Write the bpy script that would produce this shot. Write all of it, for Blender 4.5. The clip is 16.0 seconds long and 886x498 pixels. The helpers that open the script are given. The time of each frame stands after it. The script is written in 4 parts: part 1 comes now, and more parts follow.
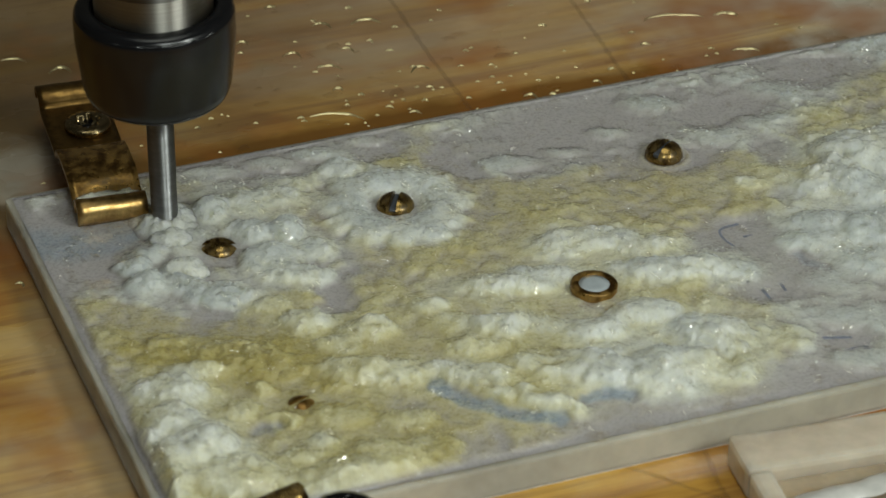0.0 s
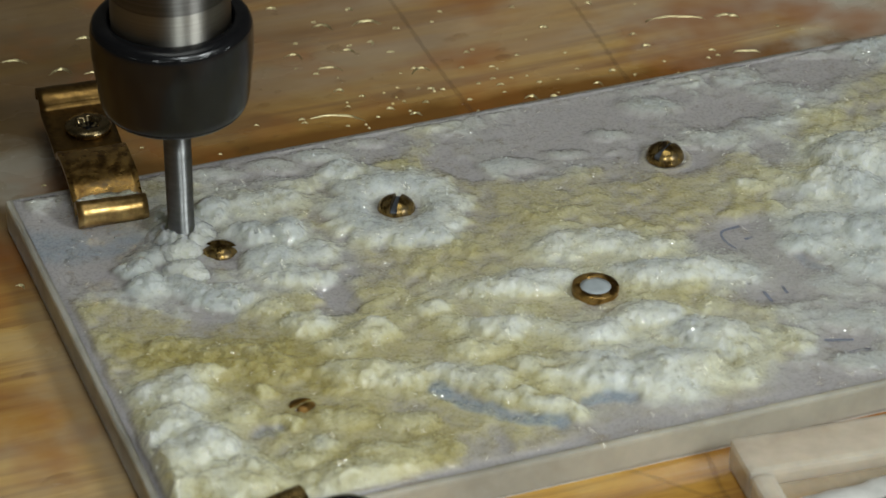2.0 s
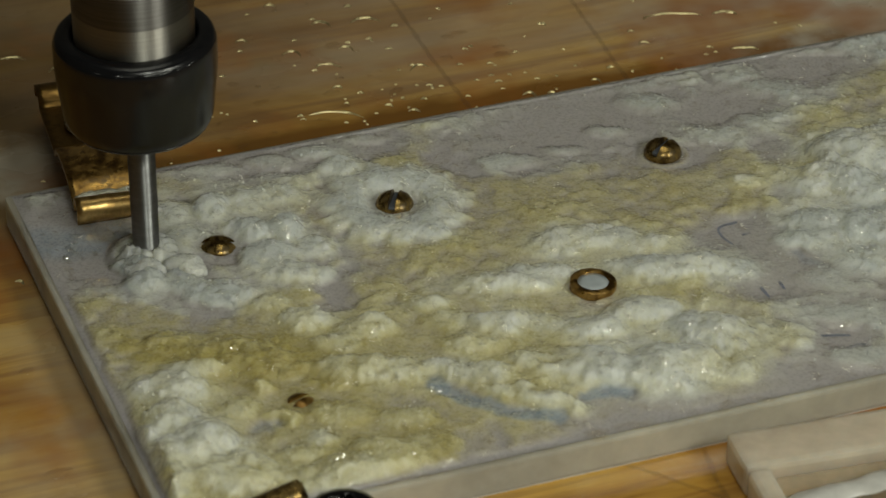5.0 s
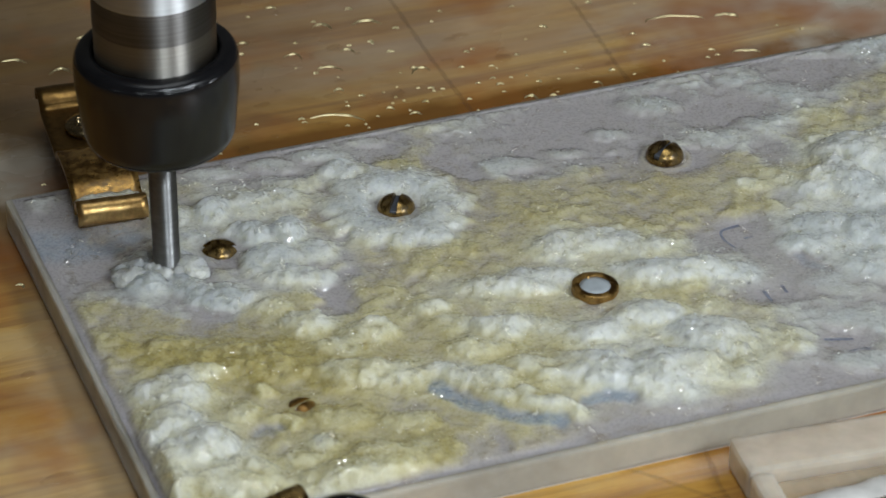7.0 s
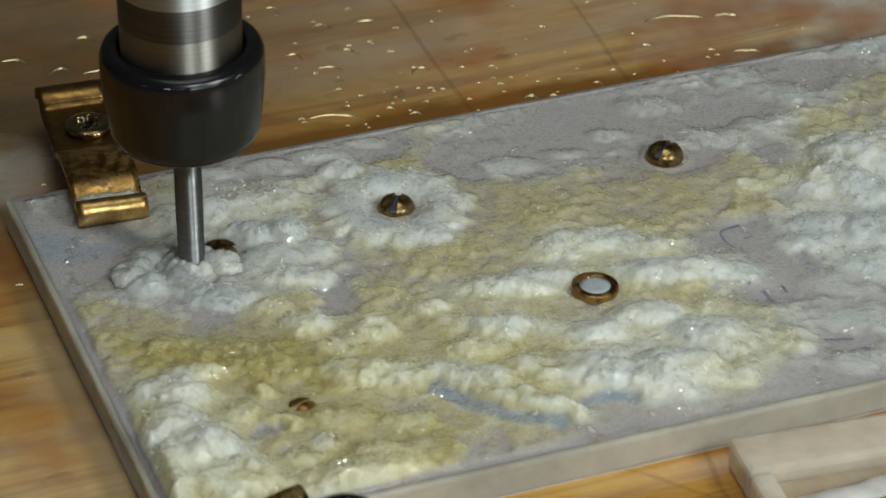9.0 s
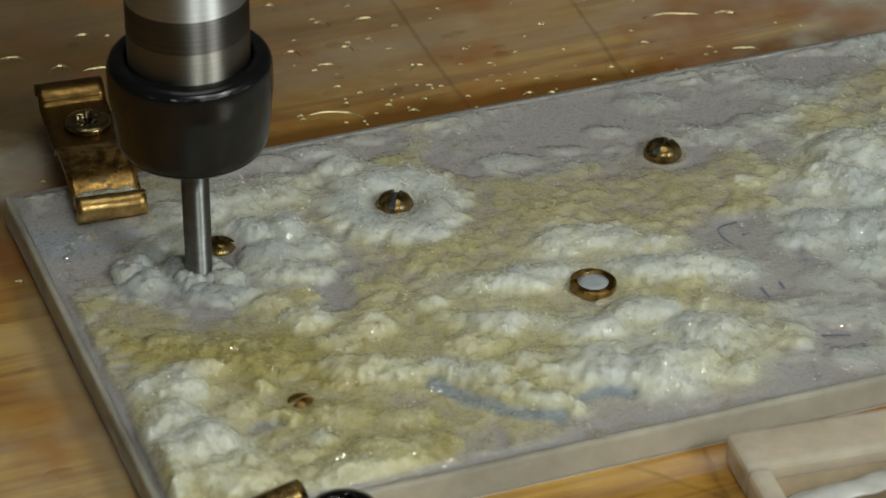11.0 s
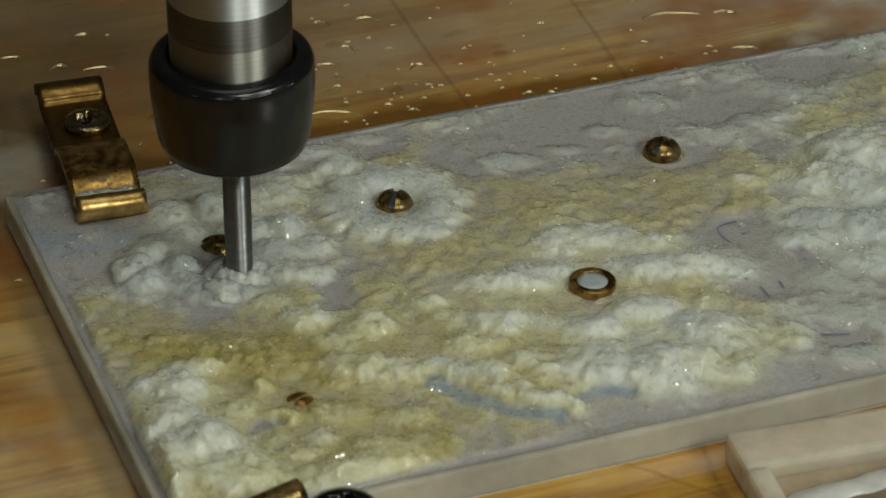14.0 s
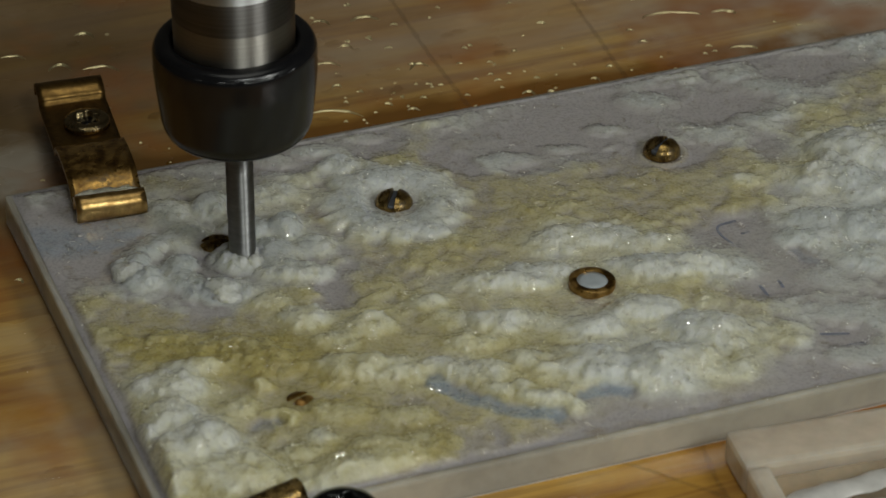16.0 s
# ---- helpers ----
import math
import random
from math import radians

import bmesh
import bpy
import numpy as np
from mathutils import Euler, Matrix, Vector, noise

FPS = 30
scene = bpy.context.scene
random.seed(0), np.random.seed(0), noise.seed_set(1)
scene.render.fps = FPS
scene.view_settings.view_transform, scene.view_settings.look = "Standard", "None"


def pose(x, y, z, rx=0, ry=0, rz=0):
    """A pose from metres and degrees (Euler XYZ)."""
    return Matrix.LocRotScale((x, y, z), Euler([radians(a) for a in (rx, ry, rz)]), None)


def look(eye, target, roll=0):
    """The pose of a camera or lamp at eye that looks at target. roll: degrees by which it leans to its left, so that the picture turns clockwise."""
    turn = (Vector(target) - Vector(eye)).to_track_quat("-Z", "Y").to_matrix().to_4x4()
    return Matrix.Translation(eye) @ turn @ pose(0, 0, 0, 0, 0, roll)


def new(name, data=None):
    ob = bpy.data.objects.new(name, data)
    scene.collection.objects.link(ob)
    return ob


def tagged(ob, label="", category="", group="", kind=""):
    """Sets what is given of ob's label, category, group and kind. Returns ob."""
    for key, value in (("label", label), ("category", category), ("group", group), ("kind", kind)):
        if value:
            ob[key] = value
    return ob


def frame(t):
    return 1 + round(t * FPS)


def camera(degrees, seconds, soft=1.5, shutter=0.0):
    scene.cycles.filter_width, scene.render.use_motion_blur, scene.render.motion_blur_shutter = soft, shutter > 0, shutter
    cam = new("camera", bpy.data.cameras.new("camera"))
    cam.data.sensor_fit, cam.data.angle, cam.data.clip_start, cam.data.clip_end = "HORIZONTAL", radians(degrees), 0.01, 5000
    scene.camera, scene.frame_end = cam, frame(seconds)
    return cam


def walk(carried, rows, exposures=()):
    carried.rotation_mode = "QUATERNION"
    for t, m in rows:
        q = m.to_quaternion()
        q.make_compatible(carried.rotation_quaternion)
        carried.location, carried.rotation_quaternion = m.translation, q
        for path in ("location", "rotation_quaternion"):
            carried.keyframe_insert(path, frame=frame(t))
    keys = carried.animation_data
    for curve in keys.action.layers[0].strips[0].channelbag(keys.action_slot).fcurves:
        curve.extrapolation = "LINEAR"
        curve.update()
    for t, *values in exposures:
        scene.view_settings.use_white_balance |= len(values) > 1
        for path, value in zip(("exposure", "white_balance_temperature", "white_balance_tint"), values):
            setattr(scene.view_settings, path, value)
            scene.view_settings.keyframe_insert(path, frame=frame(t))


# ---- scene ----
MM = 0.001

# ---- camera: a long lens looking down on the work ----
cam = camera(15.0, 16.0, soft=1.5, shutter=0.5)
EYE = Vector((-0.12233, -0.32893, 0.22791))
BASE = look(EYE, (0, 0, 0))
# the tripod settles back and forth by about a millimetre: (seconds, share of the shift)
SWAY = [(0.0, 0.32), (0.5, 0.23), (1.0, 0.18), (1.5, 0.27), (2.0, -0.13), (2.5, 0.01), (3.0, 0.98), (3.5, 1.18), (4.0, 1.18),
        (6.5, -0.13), (7.0, 0.0), (7.5, 0.05), (8.0, -0.05), (8.5, 0.0), (9.0, 0.0), (11.5, 0.81), (12.0, -0.02), (12.5, -0.08),
        (13.0, 0.77), (13.5, 0.92), (14.0, 0.89), (14.5, 0.97), (15.0, 0.94), (15.5, 0.92), (16.0, 1.0)]
# the camera's own exposure and white balance: seconds, stops, kelvin, tint
EXPOSURE = [(0.0, -0.07, 6370, 3.6), (0.5, 0.01, 6270, 6.4), (1.5, 0.02, 6180, 7.2), (2.5, 0.05, 6160, 8.0), (3.0, -0.22, 6560, 3.9), (3.5, -0.58, 7310, -0.6), (4.0, -0.76, 7690, -2.7), (6.5, 0.16, 5660, 16.2), (7.0, 0.12, 5850, 12.2), (8.5, 0.1, 6060, 7.9), (11.5, -0.24, 6460, 5.4), (12.0, 0.07, 6040, 8.0), (12.5, 0.07, 6020, 8.2), (13.0, -0.15, 6270, 6.1), (14.0, -0.37, 6640, 2.7), (15.0, -0.57, 7150, 0.8), (16.0, -0.62, 6480, 9.4)]
walk(cam, [(t, BASE @ pose(0.00045 * s, -0.00061 * s, 0.00131 * s, 0, 0.021 * s, 0.006 * s)) for t, s in SWAY],
     EXPOSURE)
cam.data.dof.use_dof, cam.data.dof.focus_distance, cam.data.dof.aperture_fstop = True, 0.430, 58

# ---- light: a work lamp over the camera, a second lamp to the side, a dim room ----
world = bpy.data.worlds.new("world")
scene.world = world
world.use_nodes = True
world.node_tree.nodes["Background"].inputs[0].default_value = (0.9, 0.85, 0.75, 1)
world.node_tree.nodes["Background"].inputs[1].default_value = 0.05

AHEAD = Vector((0.3486, 0.9373, 0))
RIGHT = Vector((0.9373, -0.3486, 0))


def area_lamp(name, side, back, up, size, watts, colour, target=(0, 0, 0)):
    data = bpy.data.lights.new(name, "AREA")
    data.shape, data.size, data.energy, data.color = "DISK", size, watts, colour
    ob = new(name, data)
    ob.matrix_world = look(RIGHT * side - AHEAD * back + Vector((0, 0, up)), target)
    return ob


area_lamp("work_lamp", 0.05, 0.22, 0.20, 0.05, 0.245, (0.93, 0.97, 0.92))
area_lamp("side_lamp", 0.5, 0.42, 0.42, 0.16, 2.6, (0.95, 0.97, 0.92))
area_lamp("ceiling_lamp", 0.1, 0.1, 1.45, 0.9, 4.4, (0.97, 0.97, 0.88))


# ---- materials ----
class Nodes:
    def __init__(self, name):
        self.mat = bpy.data.materials.new(name)
        self.mat.use_nodes = True
        self.tree = self.mat.node_tree
        self.bsdf = self.tree.nodes["Principled BSDF"]
        self.coord = self.tree.nodes.new("ShaderNodeTexCoord").outputs["Object"]

    def link(self, a, b):
        self.tree.links.new(a, b)

    def set(self, **values):
        for key, value in values.items():
            sock = self.bsdf.inputs[key.replace("_", " ")]
            if hasattr(value, "is_output"):
                self.link(value, sock)
            else:
                sock.default_value = value
        return self

    def scaled(self, x, y, z, turn=0):
        n = self.tree.nodes.new("ShaderNodeMapping")
        n.inputs["Scale"].default_value = (x, y, z)
        n.inputs["Rotation"].default_value = (0, 0, radians(turn))
        self.link(self.coord, n.inputs["Vector"])
        return n.outputs[0]

    def noise(self, scale, detail=5, rough=0.55, vector=None, distortion=0.0):
        n = self.tree.nodes.new("ShaderNodeTexNoise")
        n.inputs["Scale"].default_value, n.inputs["Detail"].default_value = scale, detail
        n.inputs["Roughness"].default_value, n.inputs["Distortion"].default_value = rough, distortion
        self.link(vector or self.coord, n.inputs["Vector"])
        return n.outputs["Fac"]

    def ramp(self, value, *stops):
        n = self.tree.nodes.new("ShaderNodeValToRGB")
        while len(n.color_ramp.elements) < len(stops):
            n.color_ramp.elements.new(0.5)
        for el, (at, c) in zip(n.color_ramp.elements, stops):
            el.position = at
            el.color = (*c, 1) if isinstance(c, tuple) else (c, c, c, 1)
        self.link(value, n.inputs[0])
        return n.outputs[0]

    def mix(self, fac, a, b, how="MIX"):
        n = self.tree.nodes.new("ShaderNodeMix")
        n.data_type, n.blend_type = "RGBA", how
        for sock, v in ((n.inputs[0], fac), (n.inputs[6], a), (n.inputs[7], b)):
            if hasattr(v, "is_output"):
                self.link(v, sock)
            else:
                sock.default_value = (*v, 1) if isinstance(v, tuple) else v
        return n.outputs[2]

    def math(self, how, a, b=0.0):
        n = self.tree.nodes.new("ShaderNodeMath")
        n.operation = how
        for sock, v in zip(n.inputs, (a, b)):
            if hasattr(v, "is_output"):
                self.link(v, sock)
            else:
                sock.default_value = v
        return n.outputs[0]

    def attribute(self, name):
        n = self.tree.nodes.new("ShaderNodeAttribute")
        n.attribute_name = name
        return n.outputs["Fac"]

    def island(self):
        return self.tree.nodes.new("ShaderNodeNewGeometry").outputs["Random Per Island"]

    def bump(self, height, depth, strength=1.0):
        n = self.tree.nodes.new("ShaderNodeBump")
        n.inputs["Distance"].default_value, n.inputs["Strength"].default_value = depth, strength
        self.link(height, n.inputs["Height"])
        self.link(n.outputs[0], self.bsdf.inputs["Normal"])
        return self


def wood_material():
    n = Nodes("wet_pine")
    grain = n.noise(1.0, 6, 0.6, n.scaled(22, 70, 60, 3), 1.0)
    fine = n.noise(1.0, 4, 0.6, n.scaled(80, 750, 300, 3))
    patch = n.noise(38, 4, 0.55, n.scaled(1, 1.6, 1))
    c = n.ramp(grain, (0.32, (0.27, 0.115, 0.02)), (0.44, (0.46, 0.23, 0.038)), (0.56, (0.60, 0.35, 0.075)), (0.76, (0.64, 0.45, 0.18)))
    c = n.mix(n.ramp(fine, (0.48, 0.0), (0.74, 0.35)), c, (0.24, 0.11, 0.025))
    c = n.mix(n.ramp(patch, (0.50, 0.0), (0.70, 0.35)), c, (0.46, 0.33, 0.19))
    # long grain: narrow dark and rusty streaks
    streak = n.noise(1.0, 5, 0.62, n.scaled(9, 210, 60, 3), 0.6)
    c = n.mix(n.ramp(streak, (0.5, 0.0), (0.6, 0.6), (0.7, 0.1)), c, (0.21, 0.08, 0.022))
    pale = n.noise(1.0, 4, 0.55, n.scaled(14, 120, 60, 4), 0.4)
    c = n.mix(n.ramp(pale, (0.55, 0.0), (0.7, 0.45)), c, (0.62, 0.47, 0.22))
    # wet wood along the plate's edge; the far band also has shade painted in
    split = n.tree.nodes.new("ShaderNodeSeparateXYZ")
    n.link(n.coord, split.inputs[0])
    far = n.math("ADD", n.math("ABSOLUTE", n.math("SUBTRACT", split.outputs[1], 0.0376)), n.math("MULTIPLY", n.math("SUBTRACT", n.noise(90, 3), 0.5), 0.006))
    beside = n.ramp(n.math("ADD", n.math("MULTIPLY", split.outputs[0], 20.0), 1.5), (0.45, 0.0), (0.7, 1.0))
    # a milky film has dried on the board behind the plate
    behind = n.ramp(n.math("MULTIPLY", split.outputs[1], 10.0), (0.37, 0.0), (0.52, 1.0))
    film = n.math("MULTIPLY", n.math("MULTIPLY", behind, beside), n.ramp(n.noise(30, 4, 0.6, n.scaled(0.6, 2.2, 1, 3)), (0.32, 0.15), (0.6, 0.75)))
    c = n.mix(film, c, (0.50, 0.38, 0.27))
    # rusty band: soaked wood and the plate's shade in one dark colour
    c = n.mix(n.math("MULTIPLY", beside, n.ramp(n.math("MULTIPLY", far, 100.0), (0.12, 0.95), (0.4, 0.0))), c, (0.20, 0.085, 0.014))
    far = n.math("ADD", n.math("ABSOLUTE", n.math("ADD", split.outputs[0], 0.0483)), n.math("MULTIPLY", n.math("SUBTRACT", n.noise(110, 4), 0.5), 0.02))
    c = n.mix(n.ramp(n.math("MULTIPLY", far, 50.0), (0.04, 0.65), (0.25, 0.22), (0.6, 0.0)), c, (0.42, 0.31, 0.18))
    # the board is darker round a point behind the clip
    dark_patch = n.tree.nodes.new("ShaderNodeVectorMath")
    dark_patch.operation = "DISTANCE"
    n.link(n.coord, dark_patch.inputs[0])
    dark_patch.inputs[1].default_value = (-0.045, 0.072, WOOD_TOP)
    far = n.math("ADD", n.math("MULTIPLY", dark_patch.outputs["Value"], 12.5), n.math("MULTIPLY", n.math("SUBTRACT", n.noise(45, 4), 0.5), 0.8))
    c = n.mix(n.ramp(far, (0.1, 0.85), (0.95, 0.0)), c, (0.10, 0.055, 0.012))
    # milky slurry dried in puddles
    for px, py, per_metre, most in ((0.0771, 0.0446, 60, 0.85), (-0.0432, 0.0421, 75, 0.7), (-0.0586, -0.0230, 60, 0.25), (-0.0468, -0.0021, 60, 0.1), (0.0574, 0.0476, 45, 0.4)):
        spot = n.tree.nodes.new("ShaderNodeVectorMath")
        spot.operation = "DISTANCE"
        n.link(n.coord, spot.inputs[0])
        spot.inputs[1].default_value = (px, py, WOOD_TOP)
        far = n.math("ADD", n.math("MULTIPLY", spot.outputs["Value"], float(per_metre)), n.math("MULTIPLY", n.math("SUBTRACT", n.noise(130, 5), 0.5), 1.3))
        c = n.mix(n.ramp(far, (0.25, most), (0.8, 0.0)), c, (0.56, 0.51, 0.42))
    red = n.noise(62, 3, 0.5)
    c = n.mix(n.ramp(red, (0.5, 0.0), (0.7, 0.65)), c, (0.34, 0.11, 0.018))
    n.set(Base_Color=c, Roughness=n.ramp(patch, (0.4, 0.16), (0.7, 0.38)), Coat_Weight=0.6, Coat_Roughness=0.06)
    return n.bump(n.math("ADD", n.noise(120, 3), n.math("MULTIPLY", fine, 0.1)), 0.0005, 0.7).mat


def swarf_material(name, depth, grit):
    """Wet acrylic swarf: white where fresh, tan and olive where cutting fluid has soaked in, grey and clear where thin."""
    n = Nodes(name)
    soak, cover, blueness = n.attribute("soak"), n.attribute("cover"), n.attribute("blueness")
    grain = n.noise(2300, 4, 0.65)
    crumb = n.noise(800, 4, 0.6)
    blot = n.noise(170, 5, 0.62)
    s = n.math("ADD", soak, n.math("MULTIPLY", n.math("SUBTRACT", blot, 0.5), 0.9))
    s = n.math("MULTIPLY", n.math("ADD", s, 0.4), 0.714)
    c = n.ramp(s, (0.0, (0.61, 0.635, 0.61)), (0.12, (0.665, 0.68, 0.64)), (0.29, (0.735, 0.735, 0.645)), (0.46, (0.70, 0.68, 0.51)), (0.64, (0.63, 0.585, 0.35)), (0.86, (0.53, 0.465, 0.22)), (1.0, (0.47, 0.40, 0.155)))
    veil = n.math("ADD", cover, n.math("MULTIPLY", n.math("SUBTRACT", crumb, 0.5), 0.35))
    clean = n.ramp(veil, (0.02, (0.465, 0.435, 0.425)), (0.25, (0.48, 0.455, 0.43)), (0.5, (0.55, 0.54, 0.50)))
    stained = n.ramp(veil, (0.02, (0.465, 0.435, 0.425)), (0.22, (0.46, 0.42, 0.35)), (0.5, (0.53, 0.485, 0.345)))
    thin = n.mix(n.ramp(s, (0.4, 0.0), (0.62, 1.0)), clean, stained)
    c = n.mix(n.ramp(veil, (0.3, 1.0), (0.75, 0.0)), c, thin)
    # blend to bluish grey over the listed patches
    c = n.mix(n.math("MULTIPLY", blueness, n.ramp(crumb, (0.3, 0.55), (0.65, 0.95))), c, (0.30, 0.36, 0.43))
    glint = n.ramp(n.noise(620, 3), (0.38, 0.35), (0.5, 1.0))
    n.set(Base_Color=c, Roughness=n.ramp(grain, (0.35, 0.2), (0.7, 0.42)), Subsurface_Weight=depth, Subsurface_Radius=(1.0, 1.0, 0.85),
          Subsurface_Scale=0.003, Coat_Weight=glint, Coat_Roughness=0.05, Coat_IOR=1.45)
    n.bump(n.math("MULTIPLY", n.math("ADD", grain, n.math("MULTIPLY", crumb, 1.2)), n.ramp(cover, (0.05, 0.03), (0.45, 1.0))), grit, 1.0)
    wet = n.tree.nodes.new("ShaderNodeBump")
    wet.inputs["Distance"].default_value = 0.0009
    n.link(n.math("MULTIPLY", n.noise(620, 2, 0.5), n.ramp(cover, (0.05, 0.15), (0.4, 1.0))), wet.inputs["Height"])
    n.link(wet.outputs[0], n.bsdf.inputs["Coat Normal"])
    return n.mat


def clear_material(name, tint, clear, scale):
    """Scuffed clear acrylic: partly see-through, partly milky, with a gloss."""
    n = Nodes(name)
    out, see, join = n.tree.nodes["Material Output"], n.tree.nodes.new("ShaderNodeBsdfTransparent"), n.tree.nodes.new("ShaderNodeMixShader")
    v = n.noise(scale, 5, 0.6)
    low = tuple(0.9 * q for q in tint)
    n.set(Base_Color=n.ramp(v, (0.35, low), (0.65, tint)), Roughness=n.ramp(v, (0.4, 0.1), (0.7, 0.25)), IOR=1.49,
          Subsurface_Weight=1.0, Subsurface_Radius=(1.0, 0.95, 0.85), Subsurface_Scale=0.0025)
    see.inputs["Color"].default_value = (0.96, 0.95, 0.92, 1)
    n.link(n.ramp(v, (0.35, clear + 0.15), (0.65, clear - 0.15)), join.inputs[0])
    n.link(n.bsdf.outputs[0], join.inputs[1])
    n.link(see.outputs[0], join.inputs[2])
    n.link(join.outputs[0], out.inputs["Surface"])
    return n.bump(v, 0.0002, 0.5).mat


def metal_material(name, light, dark, rough, grain=700, stretch=(1, 1, 1), crust=None, turned=False):
    n = Nodes(name)
    v = n.noise(grain, 5, 0.6, n.scaled(*stretch))
    c = n.ramp(v, (0.35, dark), (0.65, light))
    metal = 1.0
    r = n.ramp(v, (0.3, rough + 0.14), (0.7, rough))
    if crust:
        k = n.ramp(n.noise(620, 6, 0.7), (0.46, 0.0), (0.62, 0.9))
        c, metal, r = n.mix(k, c, crust), n.math("SUBTRACT", 1.0, k), n.mix(k, r, (0.35, 0.35, 0.35))
    if turned:
        tangent = n.tree.nodes.new("ShaderNodeTangent")
        tangent.direction_type, tangent.axis = "RADIAL", "Z"
        n.set(Tangent=tangent.outputs[0], Anisotropic=1.0, Anisotropic_Rotation=0.25)
    n.set(Base_Color=c, Metallic=metal, Roughness=r)
    return n.bump(v, 0.00006, 0.6).mat


def plain_material(name, colour, rough, **more):
    n = Nodes(name)
    v = n.noise(500, 4)
    dim = tuple(0.75 * q for q in colour)
    n.set(Base_Color=n.ramp(v, (0.3, dim), (0.7, colour)), Roughness=rough, **more)
    return n.mat


WOOD_TOP = -4.3 * MM
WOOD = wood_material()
SWARF = swarf_material("wet_swarf", 1.0, 0.00012)
CRUMB = swarf_material("swarf_crumb", 0.0, 0.00008)
RESIN = plain_material("cloudy_resin", (0.46, 0.50, 0.52), 0.25)
MILKY = clear_material("milky_acrylic", (0.83, 0.73, 0.59), 0.42, 60)
STEP_CLEAR = clear_material("amber_clear_acrylic", (0.78, 0.64, 0.46), 0.78, 60)
CLEAR = clear_material("clear_acrylic", (0.70, 0.65, 0.53), 0.38, 50)
FILM = plain_material("backing_film", (0.74, 0.70, 0.66), 0.5)
RESIDUE = plain_material("white_residue", (0.62, 0.60, 0.56), 0.35)
GREY_FLUID = plain_material("grey_fluid", (0.36, 0.34, 0.29), 0.2)


def water_material(name, tint, most, rough, cap=0.2):
    """Clear water lying on a surface: see-through, with gloss by Fresnel."""
    n = Nodes(name)
    out = n.tree.nodes["Material Output"]
    gloss, clear = n.tree.nodes.new("ShaderNodeBsdfGlossy"), n.tree.nodes.new("ShaderNodeBsdfTransparent")
    gloss.inputs["Color"].default_value, gloss.inputs["Roughness"].default_value = (*tint, 1), rough
    clear.inputs["Color"].default_value = (0.99, 0.98, 0.96, 1)
    fres, join = n.tree.nodes.new("ShaderNodeFresnel"), n.tree.nodes.new("ShaderNodeMixShader")
    fres.inputs["IOR"].default_value = 1.36
    n.link(n.math("MINIMUM", n.math("MULTIPLY", fres.outputs[0], most), cap), join.inputs[0])
    n.link(clear.outputs[0], join.inputs[1])
    n.link(gloss.outputs[0], join.inputs[2])
    n.link(join.outputs[0], out.inputs["Surface"])
    return n.mat


WATER = water_material("water", (1.0, 0.95, 0.85), 1.0, 0.05)
# gold tint and boosted gloss put the rims' golden glints into the material
GLINT_WATER = water_material("glint_water", (1.0, 0.88, 0.5), 40.0, 0.38, 0.85)
GLAZE = water_material("glaze", (1.0, 1.0, 0.97), 3.0, 0.1, 0.1)
BRASS = metal_material("tarnished_brass", (0.50, 0.30, 0.085), (0.16, 0.085, 0.025), 0.22, crust=(0.16, 0.092, 0.02))
# the seat's dark reflection is put into this brass's base colour
BRASS_DARK = metal_material("brass_dark_reflection", (0.30, 0.18, 0.055), (0.14, 0.08, 0.025), 0.3)
BRASS_CLEAN = metal_material("worn_brass", (0.80, 0.55, 0.22), (0.42, 0.25, 0.08), 0.28)
SCREW_BRASS = metal_material("dark_brass", (0.42, 0.28, 0.09), (0.08, 0.045, 0.017), 0.2, 900, crust=(0.05, 0.035, 0.014))
STEEL_BRIGHT = metal_material("ground_steel", (0.82, 0.83, 0.84), (0.72, 0.73, 0.74), 0.55, 900, (0.02, 0.02, 3), turned=True)
STEEL_DARK = metal_material("polished_steel", (0.26, 0.25, 0.24), (0.20, 0.19, 0.18), 0.46, 900, (0.02, 0.02, 3), turned=True)
STEEL_TURNED = metal_material("turned_steel", (0.43, 0.41, 0.37), (0.39, 0.37, 0.335), 0.42, 1400, (0.02, 0.02, 2.5), turned=True)
CARBIDE = metal_material("carbide", (0.50, 0.505, 0.51), (0.38, 0.38, 0.38), 0.5, 900, (0.3, 0.3, 1), turned=True)
BLACK = plain_material("black_oxide", (0.004, 0.004, 0.0045), 0.13, IOR=1.48)


def spun_black_material():
    """Black oxide on a part that spins: its reflections smear round the axis."""
    n = Nodes("spun_black_oxide")
    tangent = n.tree.nodes.new("ShaderNodeTangent")
    tangent.direction_type, tangent.axis = "RADIAL", "Z"
    v = n.noise(500, 4)
    n.set(Base_Color=n.ramp(v, (0.3, (0.005, 0.005, 0.006)), (0.7, (0.008, 0.008, 0.009))), Roughness=0.22, IOR=1.45, Anisotropic=0.5, Anisotropic_Rotation=0.0, Tangent=tangent.outputs[0])
    return n.mat


SPUN_BLACK = spun_black_material()
ZINC = metal_material("zinc", (0.40, 0.31, 0.17), (0.15, 0.11, 0.05), 0.2)
INK = plain_material("blue_ink", (0.19, 0.25, 0.40), 0.4, Alpha=0.3)
SLOT_FLUID = plain_material("slot_fluid", (0.10, 0.11, 0.13), 0.15)
PENCIL = plain_material("pencil", (0.13, 0.09, 0.06), 0.4, Alpha=0.07)
WALL = plain_material("plaster", (0.22, 0.20, 0.17), 0.8)


